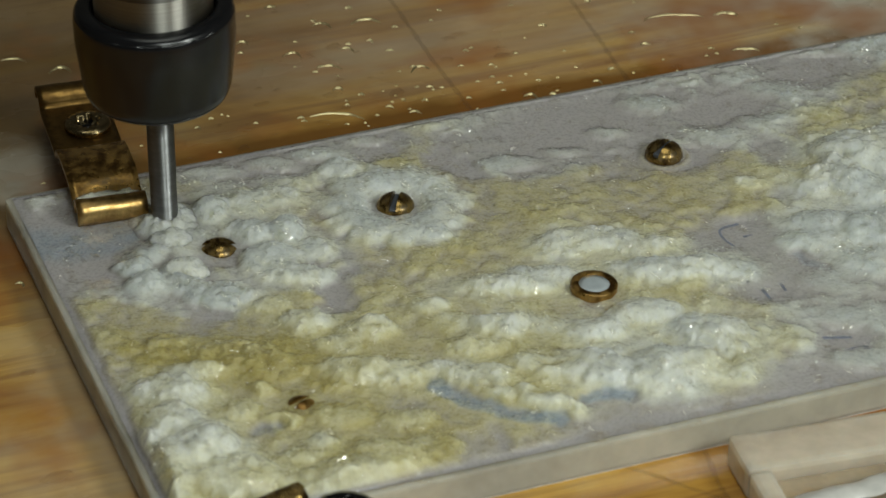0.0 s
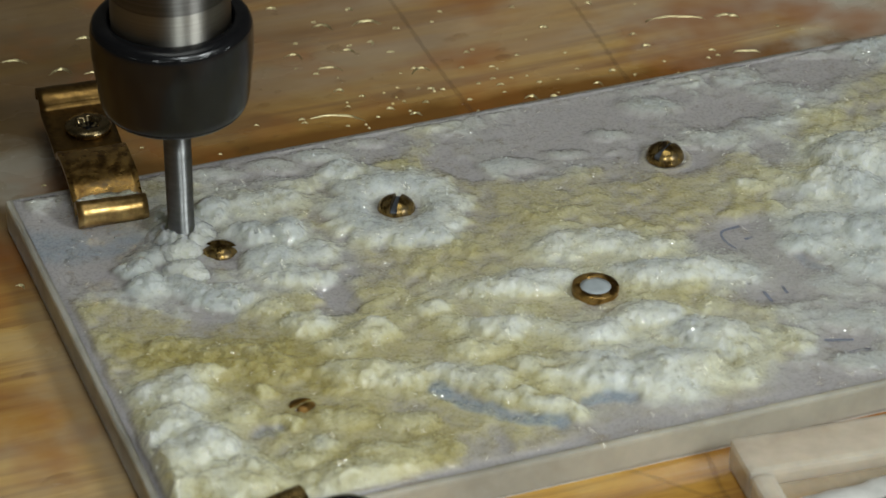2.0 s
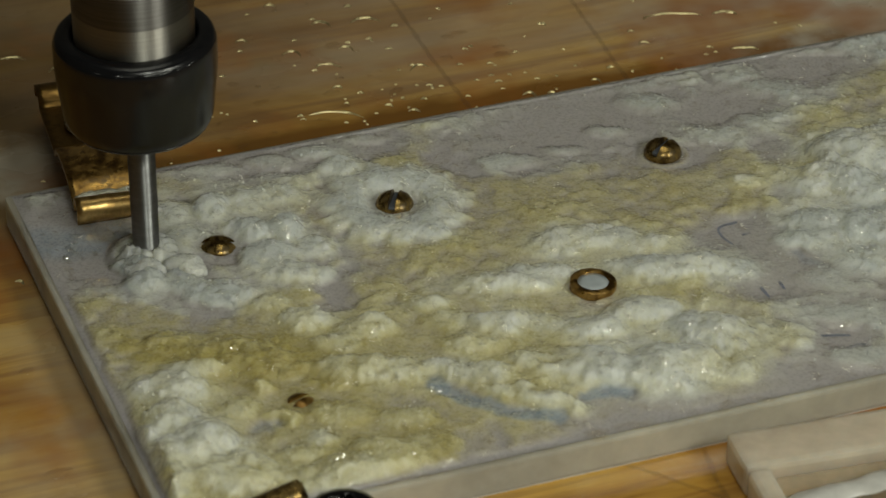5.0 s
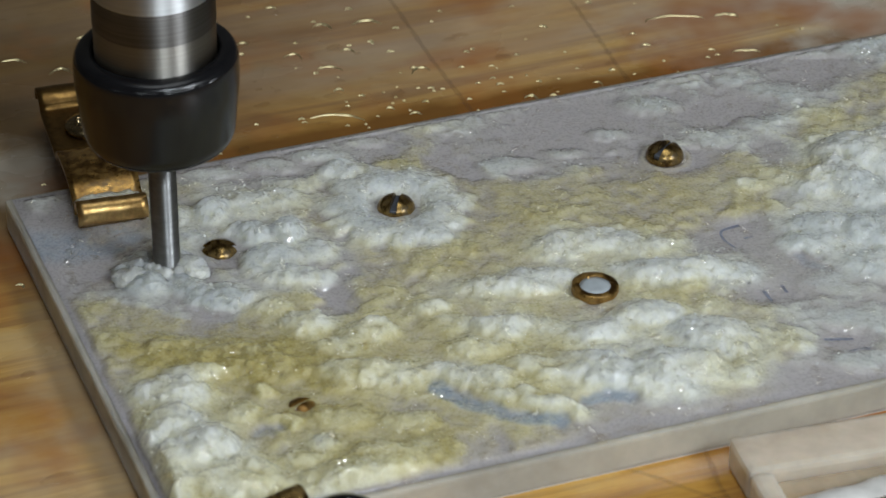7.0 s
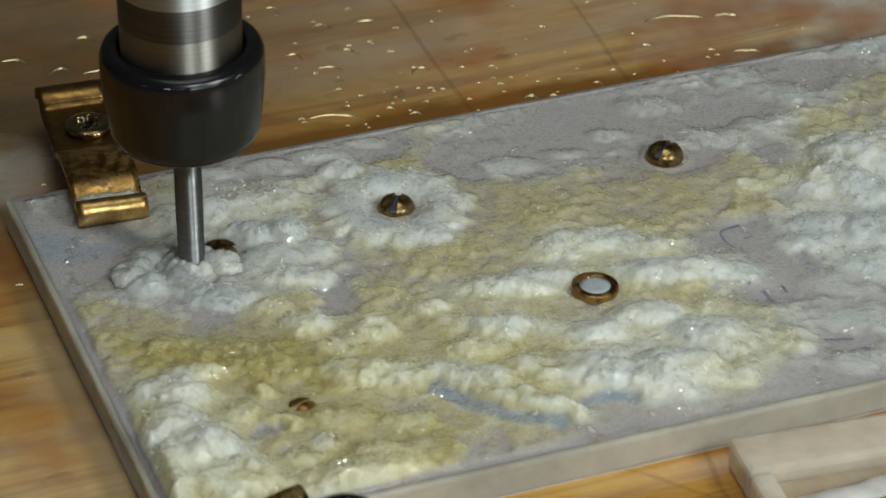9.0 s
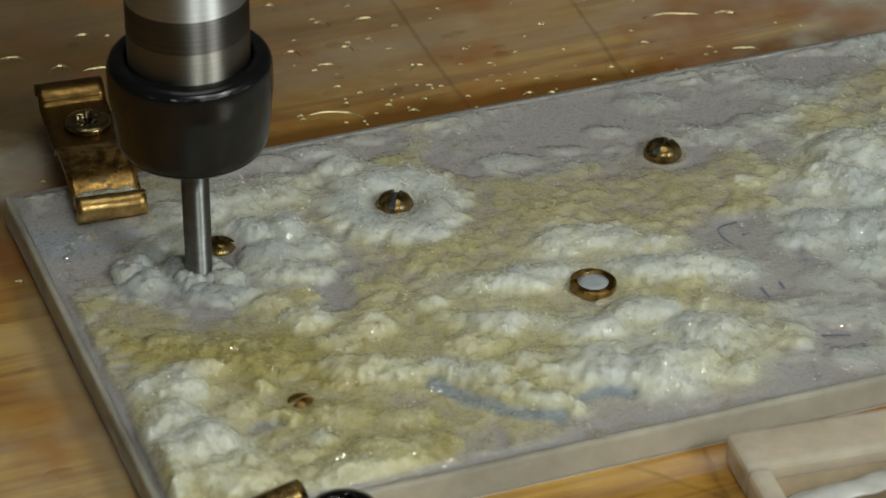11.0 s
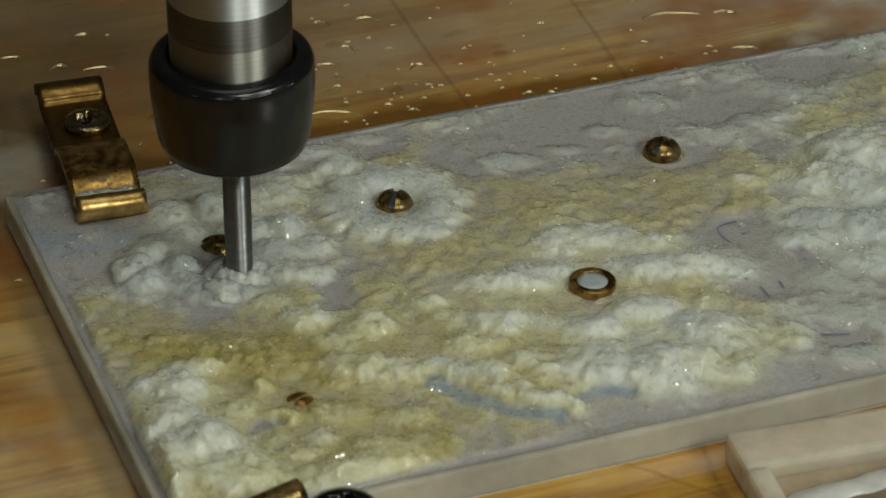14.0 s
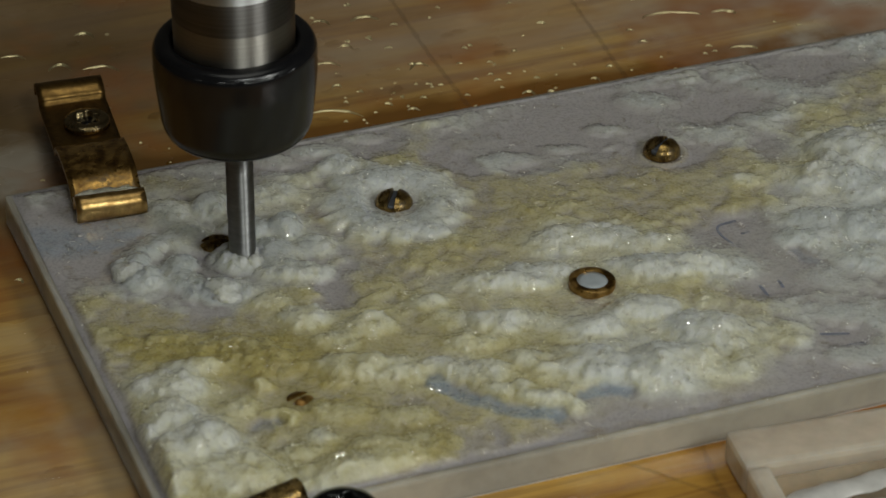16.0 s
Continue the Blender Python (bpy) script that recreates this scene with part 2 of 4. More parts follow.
# ---- building helpers ----
def mesh_of(name, bm, material, smooth=True):
    me = bpy.data.meshes.new(name)
    bmesh.ops.recalc_face_normals(bm, faces=bm.faces)
    bm.to_mesh(me)
    bm.free()
    if smooth:
        me.shade_smooth()
    me.materials.append(material)
    return me


def part(name, bm, material, parent=None, label="", smooth=True):
    ob = new(name, mesh_of(name, bm, material, smooth))
    if parent:
        ob.parent = parent
    return tagged(ob, label)


def box(x0, x1, y0, y1, z0, z1, bevel=0.0, segments=2):
    bm = bmesh.new()
    bmesh.ops.create_cube(bm, size=1)
    for v in bm.verts:
        v.co = Vector(((x0 + x1) / 2 + v.co.x * (x1 - x0), (y0 + y1) / 2 + v.co.y * (y1 - y0), (z0 + z1) / 2 + v.co.z * (z1 - z0)))
    if bevel:
        bmesh.ops.bevel(bm, geom=bm.edges[:], offset=bevel, segments=segments, affect="EDGES", profile=0.6)
    return bm


def lathe(profile, steps=96):
    """A body turned round z from (radius, height) pairs."""
    bm = bmesh.new()
    rings = []
    for r, z in profile:
        if r < 1e-7:
            rings.append([bm.verts.new((0, 0, z))])
        else:
            rings.append([bm.verts.new((r * math.cos(a), r * math.sin(a), z)) for a in (2 * math.pi * i / steps for i in range(steps))])
    for a, b in zip(rings, rings[1:]):
        for i in range(steps):
            j = (i + 1) % steps
            loop = [a[i % len(a)], a[j % len(a)], b[j % len(b)], b[i % len(b)]]
            loop = list(dict.fromkeys(loop))
            if len(loop) > 2:
                bm.faces.new(loop)
    return bm


def rounded(points, radius, steps=5):
    """Round the corners of an open outline of (u, v) pairs."""
    out = [points[0]]
    for a, b, c in zip(points, points[1:], points[2:]):
        a, b, c = Vector(a), Vector(b), Vector(c)
        r = min(radius, (a - b).length / 2, (c - b).length / 2)
        p, q = b + (a - b).normalized() * r, b + (c - b).normalized() * r
        for i in range(steps + 1):
            t = i / steps
            out.append(tuple((1 - t) ** 2 * p + 2 * t * (1 - t) * b + t * t * q))
    return out + [points[-1]]


def strip(outline, thick, width, wobble=0.0):
    """A bent sheet: an outline in (y, z), given thickness, drawn out to a width along x."""
    pts = [Vector(p) for p in outline]
    side = []
    for i, p in enumerate(pts):
        d = (pts[min(i + 1, len(pts) - 1)] - pts[max(i - 1, 0)]).normalized()
        side.append(Vector((-d.y, d.x)) * thick / 2)
    loop = [p + s for p, s in zip(pts, side)] + [p - s for p, s in reversed(list(zip(pts, side)))]
    bm = bmesh.new()
    cuts = 10
    rows = []
    for k in range(cuts + 1):
        x = -width / 2 + width * k / cuts
        rows.append([bm.verts.new((x, q.x + wobble * noise.noise((x * 400, q.x * 300, 1)), q.y + wobble * noise.noise((x * 300, q.x * 300, 7)))) for q in loop])
    n = len(loop)
    for a, b in zip(rows, rows[1:]):
        for i in range(n):
            bm.faces.new((a[i], a[(i + 1) % n], b[(i + 1) % n], b[i]))
    m = len(pts)
    for row in (rows[0], rows[-1]):
        for i in range(m - 1):
            bm.faces.new((row[i], row[i + 1], row[n - 2 - i], row[n - 1 - i]))
    return bm


# ---- the room that closes the place ----
def room():
    low = WOOD_TOP - 0.0182
    for name, b in (("wall_north", (-1.0, 1.0, 1.0, 1.04, low, 1.6)), ("wall_south", (-1.0, 1.0, -1.04, -1.0, low, 1.6)),
                    ("wall_east", (1.0, 1.04, -1.04, 1.04, low, 1.6)), ("wall_west", (-1.04, -1.0, -1.04, 1.04, low, 1.6)),
                    ("floor", (-1.04, 1.04, -1.04, 1.04, low - 0.04, low)), ("ceiling", (-1.04, 1.04, -1.04, 1.04, 1.6, 1.64))):
        tagged(part(name, box(*b), WALL, smooth=False), "plain grey workshop " + name.split("_")[0], name.split("_")[0], kind="structure")


room()

# ---- the wooden bed of the machine ----
def wooden_bed():
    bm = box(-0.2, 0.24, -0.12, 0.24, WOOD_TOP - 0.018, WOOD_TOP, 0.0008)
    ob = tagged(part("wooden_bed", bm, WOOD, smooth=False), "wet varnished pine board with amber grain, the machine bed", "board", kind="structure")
    return ob


wooden_bed()


def ribbon(points, width, z, material, name, label, category, parent=None):
    """A drawn line: a thin flat stroke with slightly uneven width."""
    bm = bmesh.new()
    pts = [Vector((x * MM, y * MM)) for x, y in points]
    dense = []
    for a, b in zip(pts, pts[1:]):
        k = max(2, int((b - a).length / (0.8 * MM)))
        dense += [a.lerp(b, i / k) for i in range(k)]
    dense.append(pts[-1])
    rows = []
    for i, p in enumerate(dense):
        d = (dense[min(i + 1, len(dense) - 1)] - dense[max(i - 1, 0)]).normalized()
        w = width / 2 * (1 + 0.5 * noise.noise((p.x * 700, p.y * 700, 3)))
        s = Vector((-d.y, d.x)) * w
        j = Vector((noise.noise((p.x * 300, p.y * 300, 5)), noise.noise((p.x * 300, p.y * 300, 9)))) * 0.00012
        rows.append([bm.verts.new((q.x, q.y, h)) for q, h in ((p + s + j, z), (p - s + j, z), (p - s + j, z + 0.00003), (p + s + j, z + 0.00003))])
    for a, b in zip(rows, rows[1:]):
        for i in range(4):
            bm.faces.new((a[i], a[(i + 1) % 4], b[(i + 1) % 4], b[i]))
    bm.faces.new(rows[0])
    bm.faces.new(rows[-1])
    return tagged(part(name, bm, material, smooth=False), label, category)


for line in (((43, 75), (42.2, 61), (40.8, 36)), ((18.2, 80), (17.7, 53), (17.9, 34)), ((3.5, -42), (6.5, -45.2), (12.9, -53), (18, -60)), ((16, -44), (15.6, -45.4), (14.7, -51.4), (14, -60))):
    ribbon(line, 0.65 * MM, WOOD_TOP + 0.00001, PENCIL, "pencil_line", "faded dark pencil line across the wet board", "line")


# ---- the acrylic plate ----
def acrylic_plate():
    ob = part("acrylic_plate", box(-48.3 * MM, 0.125, -44.9 * MM, 30.3 * MM, WOOD_TOP, 0, 0.0005, 2), CLEAR, smooth=False)
    part("backing_film", box(-48.2 * MM, 0.1249, -44.8 * MM, 30.2 * MM, WOOD_TOP + 0.00002, WOOD_TOP + 0.0002), FILM, ob, "grey backing film under the plate", smooth=False)
    return tagged(ob, "greyish clear acrylic plate lying on the wooden bed, wet", "plate")


acrylic_plate()
PEN = [[(36.6, -8.2), (33.8, -8.3), (33.4, -10.6), (34.1, -12.8)], [(36.1, -11.1), (37.3, -11.0)], [(36.2, -18.8), (36.0, -21.4), (35.8, -24.0)], [(34.1, -19.6), (33.2, -22.3), (33.4, -25.7), (32.9, -28.1), (33.5, -29.9)], [(35.6, -27.2), (35.8, -29.2), (35.8, -31.5)], [(32.8, -35.4), (32.5, -37.1), (32.9, -38.3)], [(34.9, -38.0), (37.2, -37.9), (40.7, -38.3), (44.1, -38.9)], [(35.1, -34.5), (39.0, -35.8)], [(41.0, -8.4), (42.6, -8.3)]]
for stroke in PEN:
    ribbon(rounded(stroke, 1.2), 0.36 * MM, 0.00016, INK, "pen_mark", "faint blue pen mark drawn on the acrylic plate", "pen mark")


# ---- clear bar in front ----
def clear_bar():
    bar = part("clear_bar", box(0, 0.075, -0.0072, 0, 0, 4.3 * MM, 0.0008), MILKY, smooth=False)
    bar.matrix_world = pose(16.9 * MM, -48.3 * MM, WOOD_TOP, 0, 0, -5.5)
    tagged(bar, "milky translucent acrylic channel lying on the wooden bed", "channel")
    part("end_wall", box(0.00002, 0.0028, -0.024, -0.0073, 0, 4.25 * MM, 0.0008), MILKY, bar, "milky end wall", smooth=False)
    part("step", box(0.0029, 0.075, -0.024, -0.0073, 0, 2.4 * MM, 0.0004), STEP_CLEAR, bar, "lower clear step of the acrylic channel", smooth=False)
    for name, y, wide, tall, material, label in (("residue", -0.0112, 0.0022, 0.9, RESIDUE, "white swarf dried along the step"),
                                                 ("fluid_line", -0.0148, 0.0014, 0.5, GREY_FLUID, "grey fluid standing in the channel"),
                                                 ("outer_residue", -0.0192, 0.0030, 0.7, RESIDUE, "white swarf dried along the rim")):
        bm = bmesh.new()
        rows = []
        for k in range(121):
            x = 0.0032 + 0.0715 * k / 120
            c = y + 0.0012 * noise.noise((x * 160, y * 900, 2)) - 0.0018 * math.exp(-(x - 0.003) / 0.004)
            w = wide * (0.75 + 0.6 * noise.noise((x * 260, y * 700, 6)))
            rows.append([bm.verts.new((x, c + o * w, 2.38 * MM + q * tall * MM * (0.8 + 0.5 * noise.noise((x * 500, o * 3, y * 1000))))) for o, q in ((-1, 0), (-0.7, 0.6), (-0.2, 1), (0.3, 0.9), (0.75, 0.5), (1, 0))])
        for a, b in zip(rows, rows[1:]):
            for m in range(5):
                bm.faces.new((a[m], a[m + 1], b[m + 1], b[m]))
        part(name, bm, material, bar, label)
    return bar


clear_bar()


# ---- screws and the standoff ring ----
def slotted_head(radius, height, slot_turn):
    """A domed screw head with a slot milled across it."""
    prof = [(0, 0)] + [(radius * 0.96, 0), (radius, 0.12 * height)]
    for i in range(1, 13):
        a = math.pi / 2 * i / 12
        prof.append((radius * math.cos(a) if i < 12 else 0, 0.12 * height + 0.88 * height * math.sin(a) ** 0.9))
    bm = lathe(prof, 56)
    slot, depth = radius * 0.19, height * 0.62
    for side in (1, -1):
        bmesh.ops.bisect_plane(bm, geom=bm.verts[:] + bm.edges[:] + bm.faces[:], plane_co=(side * slot, 0, 0), plane_no=(1, 0, 0))
        bmesh.ops.bisect_plane(bm, geom=bm.verts[:] + bm.edges[:] + bm.faces[:], plane_co=(side * slot * 0.9, 0, 0), plane_no=(1, 0, 0))
    for v in bm.verts:
        if abs(v.co.x) < slot * 0.95 and v.co.z > height - depth:
            v.co.z = height - depth
    bmesh.ops.rotate(bm, verts=bm.verts, matrix=Matrix.Rotation(radians(slot_turn), 3, "Z"))
    return bm


def brass_screw(x, y, z, radius, height, turn, label, tilt=(0, 0), fill=0.5, metal=None):
    ob = part("brass_screw", slotted_head(radius * MM, height * MM, turn), metal or SCREW_BRASS)
    ob.data.set_sharp_from_angle(angle=radians(32))
    ob.matrix_world = pose(x * MM, y * MM, z * MM, tilt[0], tilt[1], 0)
    if fill:
        bm = box(-0.18 * radius * MM, 0.18 * radius * MM, -0.8 * radius * MM, 0.8 * radius * MM, 0.3 * height * MM, fill * height * MM, 0.0001)
        bmesh.ops.rotate(bm, verts=bm.verts, matrix=Matrix.Rotation(radians(turn), 3, "Z"))
        part("slot_fluid", bm, SLOT_FLUID, ob, "milky fluid standing in the slot")
    return tagged(ob, label, "screw", "brass screws in the plate")


brass_screw(-2.4, 10.6, -0.1, 2.45, 2.1, -31, "tarnished brass slotted screw half buried in white swarf")
brass_screw(34.5, 10.3, 0.0, 2.48, 2.2, -55, "shiny brass slotted screw in the bare wet plate", fill=0.6)
brass_screw(-26.2, 9.3, -0.8, 2.45, 2.1, 72, "dark brass slotted screw ringed with fresh swarf", (-6, 0), 0.4)
brass_screw(-27.2, -26.3, -0.75, 2.0, 2.0, 110, "brass screw almost covered by yellowish swarf", fill=0.0, metal=BRASS)


def standoff_ring():
    prof = [(1.95, 0.0), (2.78, 0.0), (2.88, 0.25), (2.88, 2.12), (2.81, 2.2), (1.97, 2.2), (1.92, 2.15), (1.92, 0.0)]
    ring = part("standoff_ring", lathe([(r * MM, z * MM) for r, z in prof], 72), BRASS)
    ring.matrix_world = pose(13.8 * MM, -15.8 * MM, -0.85 * MM, 1, 2, 0)
    tagged(ring, "round brass tube standoff filled with milky resin, in swarf", "standoff")
    core = lathe([(0, 2.2 * MM), (1.2 * MM, 2.22 * MM), (1.96 * MM, 2.05 * MM), (1.96 * MM, 0.02 * MM), (0, 0.02 * MM)], 48)
    part("core", core, RESIN, ring, "pale grey milky core")
    return ring


standoff_ring()


# ---- bent brass clip with its screw ----
def star_recess_head(radius, height):
    """A countersunk head with a six-lobed recess."""
    steps = 72
    bm = bmesh.new()
    rings = []
    for r, z, lobes in ((1.0, 0.0, 0), (1.0, 0.55, 0), (0.93, 0.8, 0), (0.72, 1.0, 0), (0.56, 0.98, 0.3), (0.50, 0.9, 1), (0.46, -1.6, 1), (0.2, -1.8, 0.2)):
        rings.append([bm.verts.new((radius * r * (1 + 0.16 * lobes * math.cos(6 * a)) * math.cos(a), radius * r * (1 + 0.16 * lobes * math.cos(6 * a)) * math.sin(a), height * z))
                      for a in (2 * math.pi * i / steps for i in range(steps))])
    for a, b in zip(rings, rings[1:]):
        for i in range(steps):
            bm.faces.new((a[i], a[(i + 1) % steps], b[(i + 1) % steps], b[i]))
    bm.faces.new(rings[-1])
    bm.faces.new(rings[0])
    return bm


def brass_clip(label, lip_material):
    """A strip bent into a curl, a flat seat, an arch and a rolled lip; y runs from the rolled lip backwards."""
    clip = part("brass_clip", strip([(q[0] * MM, q[1] * MM) for q in
                rounded([(17.0, 0.15), (18.0, 0.3), (28.5, 0.3), (29.4, 1.7), (31.0, 2.1), (32.4, 1.6), (32.3, 0.4)], 1.3)], 0.8 * MM, 8.9 * MM, 0.0001), BRASS_DARK)
    tagged(clip, label, "clip")
    part("arch", strip([(q[0] * MM, q[1] * MM) for q in rounded([(17.0, 0.15), (15.6, 1.6), (11.5, 2.5), (6.5, 2.2), (4.2, 0.8), (2.8, 0.3)], 2.0)], 0.8 * MM, 8.9 * MM, 0.00015),
         BRASS, clip, "crusted brass arch of the clip")
    part("lip", strip([(q[0] * MM, q[1] * MM) for q in rounded([(2.8, 0.3), (2.6, 1.6), (1.5, 2.5), (0.3, 2.2), (-0.2, 1.0), (0.5, -0.2)], 1.0)], 0.7 * MM, 8.9 * MM, 0.0001),
         lip_material, clip, "rolled brass lip")
    return clip


clip = brass_clip("bent brass clip with rolled lip holding the plate down", BRASS_CLEAN)
clip.matrix_world = pose(-36.85 * MM, 19.5 * MM, 0.55 * MM, 0, 0, -5.0)
head = part("clip_screw", star_recess_head(3.05 * MM, 0.9 * MM), ZINC)
head.matrix_world = pose(-34.1 * MM, 41.6 * MM, 1.35 * MM, 0, 0, 10)
# black disc in the recess stands in for its shade
part("recess", lathe([(0, 0.25 * MM), (1.35 * MM, 0.25 * MM), (1.3 * MM, 0.0), (0, 0.0)], 40), BLACK, head, "black disc for the shade inside the star recess")
tagged(head, "zinc star-drive screw in the brass clip", "screw")
front = brass_clip("dark bent brass clip at the plate's front edge, swarf on it", SCREW_BRASS)
front.matrix_world = pose(-37.8 * MM, -44.3 * MM, 0.5 * MM, 0, 0, 195)
bolt = part("black_screw", star_recess_head(4.1 * MM, 1.6 * MM), BLACK)
part("shank", lathe([(0, 0), (2.0 * MM, 0), (2.0 * MM, -4.5 * MM), (0, -4.5 * MM)], 32), BLACK, bolt, "black threaded shank")
bolt.matrix_world = pose(-29.4 * MM, -48.3 * MM, 0.0, 0, 0, 0)
tagged(bolt, "black star-drive screw head at the plate's front edge", "screw")


# ---- swarf: a crumbly wet drift over the plate ----
def lattice(shape, seed):
    return np.random.default_rng(seed).random(shape)


def value_noise(x, y, size, seed):
    """Smooth noise from 0 to 1 over coordinates in millimetres."""
    g = lattice((257, 257), seed)
    u, v = x / size + 400, y / size + 400
    i, j = np.floor(u).astype(int), np.floor(v).astype(int)
    a, b = u - i, v - j
    a, b = a * a * (3 - 2 * a), b * b * (3 - 2 * b)
    i0, i1, j0, j1 = i % 257, (i + 1) % 257, j % 257, (j + 1) % 257
    return (g[i0, j0] * (1 - a) + g[i1, j0] * a) * (1 - b) + (g[i0, j1] * (1 - a) + g[i1, j1] * a) * b


def fractal(x, y, size, seed, octaves=4):
    total, weight = 0, 0
    for k in range(octaves):
        total = total + value_noise(x, y, size / 2 ** k, seed + k) * 0.55 ** k
        weight += 0.55 ** k
    return total / weight


def clumps(x, y, size, seed, fill=1.0):
    """Rounded lumps on a jittered lattice, 0 between them and 1 on their tops."""
    gx, gy, gr, keep = (lattice((257, 257), seed + k) for k in range(4))
    u, v = x / size + 400, y / size + 400
    i, j = np.floor(u).astype(int), np.floor(v).astype(int)
    best = np.zeros_like(u)
    for di in (-1, 0, 1):
        for dj in (-1, 0, 1):
            a, b = (i + di) % 257, (j + dj) % 257
            r = 0.45 + 0.5 * gr[a, b]
            d = ((u - (i + di + gx[a, b])) ** 2 + (v - (j + dj + gy[a, b])) ** 2) / r ** 2
            best = np.maximum(best, np.sqrt(np.maximum(0, 1 - d)) * (0.55 + 0.45 * gr[a, b]) * (keep[a, b] < fill))
    return best


# heaps: x, y, half length, half depth and height in millimetres, and how soaked they are
FRESH = [(-24.5, 17.6, 2.1, 2.8, 2.2, -0.36), (-17.5, 9.3, 1.8, 2.5, 2.7, -0.36), (-19.6, 17.8, 3.0, 2.6, 1.15, -0.04), (-16.3, 17.8, 3.0, 2.3, 1.15, 0.02), (-35.5, 11.8, 2.8, 3.0, 1.6, -0.3), (-37.5, 8.4, 2.0, 1.6, 1.6, -0.36), (-36.8, 4.1, 2.5, 2.0, 1.9, -0.36), (-32.0, 5.9, 1.7, 1.9, 1.8, -0.36), (-29.3, -1.2, 3.8, 2.5, 1.6, -0.36), (-32.4, 2.6, 2.1, 2.0, 1.3, -0.28)]
FRESH_EDGE = [(-21.0, 4.3, 3.4, 2.7, 1.7, -0.26), (-19.2, -0.2, 4.2, 2.1, 1.5, -0.18), (-15.1, 4.5, 2.8, 2.5, 1.1, -0.08), (-21.9, 10.8, 3.2, 2.5, 1.6, -0.24), (-29.6, 11.8, 2.8, 3.0, 1.2, -0.18), (-30.2, 18.0, 2.7, 2.8, 1.2, -0.14), (-7.7, 26.5, 3.7, 1.4, 0.6, 0.05), (-0.4, 27.4, 3.0, 1.1, 0.42, 0.05), (-21.4, 26.6, 3.6, 1.4, 0.54, 0.05), (-14.0, 26.0, 3.7, 1.6, 0.54, 0.05), (-14.0, 21.2, 3.3, 1.8, 0.6, 0.05), (-6.4, 21.1, 2.5, 1.8, 1.2, -0.15)]
SOAKED = [(-24.1, -5.6, 2.3, 1.6, 1.6, 0.4), (-21.3, -10.8, 3.0, 2.2, 2.1, 0.26), (-14.9, -15.2, 3.2, 2.2, 1.9, 0.44), (-6.3, -12.6, 2.5, 1.6, 1.3, 0.42), (-19.3, -16.9, 2.8, 1.9, 1.6, 0.62), (-40.6, -19.0, 3.8, 2.8, 2.7, 0.16), (-37.1, -16.3, 3.5, 1.5, 1.9, 0.32), (-38.2, -9.5, 3.0, 2.4, 1.1, 0.77), (-32.2, -13.0, 5.7, 3.1, 1.1, 1.02), (-27.8, -17.6, 5.7, 3.1, 1.2, 1.12), (-42.0, -24.7, 2.9, 2.3, 2.4, 0.22), (-39.7, -30.1, 3.3, 3.2, 3.0, 0.14), (-46.6, -27.8, 1.4, 2.0, 2.4, 0.12), (-44.3, -31.6, 3.2, 2.5, 2.3, 0.24)]
SOAKED_FRONT = [(-46.7, -36.2, 3.2, 3.2, 2.4, 0.3), (-38.3, -38.0, 4.8, 3.2, 2.5, 0.42), (-33.9, -25.0, 2.1, 1.8, 1.5, 0.5), (-30.4, -28.9, 2.1, 1.7, 1.7, 0.48), (-27.1, -34.3, 1.4, 1.5, 1.5, 0.24), (-23.7, -30.4, 3.9, 2.3, 1.3, 0.65), (-19.1, -22.6, 4.0, 2.6, 2.0, 0.58), (-15.7, -24.7, 3.4, 1.9, 1.6, 0.5), (-21.4, -39.5, 4.0, 2.7, 2.0, 0.55), (-26.7, -42.3, 4.6, 3.2, 2.2, 0.5), (-16.8, -33.7, 3.4, 2.1, 1.5, 0.62), (-15.8, -39.4, 3.5, 2.3, 1.2, 0.65), (-30.4, -22.2, 1.6, 1.1, 1.2, 0.55), (-30.0, -36.0, 2.6, 1.8, 1.4, 0.62)]
MIDDLE = [(4.0, -12.0, 5.2, 1.8, 2.0, 0.1), (9.2, -11.3, 4.1, 1.7, 2.0, 0.1), (0.3, -20.0, 3.2, 2.1, 2.2, 0.1), (-5.1, -16.8, 3.4, 2.2, 1.1, 0.55), (17.4, -5.9, 6.0, 2.1, 1.8, 0.1), (12.3, -6.3, 3.5, 1.9, 1.4, 0.16), (21.6, -8.4, 4.9, 1.8, 1.4, 0.26), (24.1, -15.7, 6.6, 2.2, 2.2, 0), (30.0, -17.1, 4.2, 2.2, 1.5, 0.12), (17.2, -23.0, 4.2, 2.4, 2.4, 0), (11.0, -24.3, 3.5, 2.1, 1.8, 0.15), (4.5, -21.1, 3.4, 2.1, 1.5, 0.32)]
MIDDLE_FRONT = [(22.9, -29.3, 4.1, 3.1, 2.7, 0), (24.8, -31.9, 2.8, 2.6, 2.1, 0.06), (16.5, -34.7, 4.8, 3.3, 2.9, 0), (7.2, -31.7, 4.1, 2.7, 2.2, 0.1), (9.3, -35.7, 3.3, 1.9, 1.8, 0.1), (2.0, -29.0, 4.1, 2.6, 1.5, 0.36), (-10.2, -26.6, 2.8, 2.1, 2.0, 0.14), (-5.9, -28.8, 3.8, 2.1, 1.8, 0.3), (-4.1, -33.8, 3.4, 2.1, 1.6, 0.3), (0.0, -37.5, 3.4, 1.9, 1.8, 0.2), (-4.6, -22.2, 3.5, 2.2, 1.3, 0.55), (14.1, -36.9, 3.3, 2.4, 2.0, 0.06), (22.4, -37.9, 3.3, 2.6, 1.0, 0.3)]
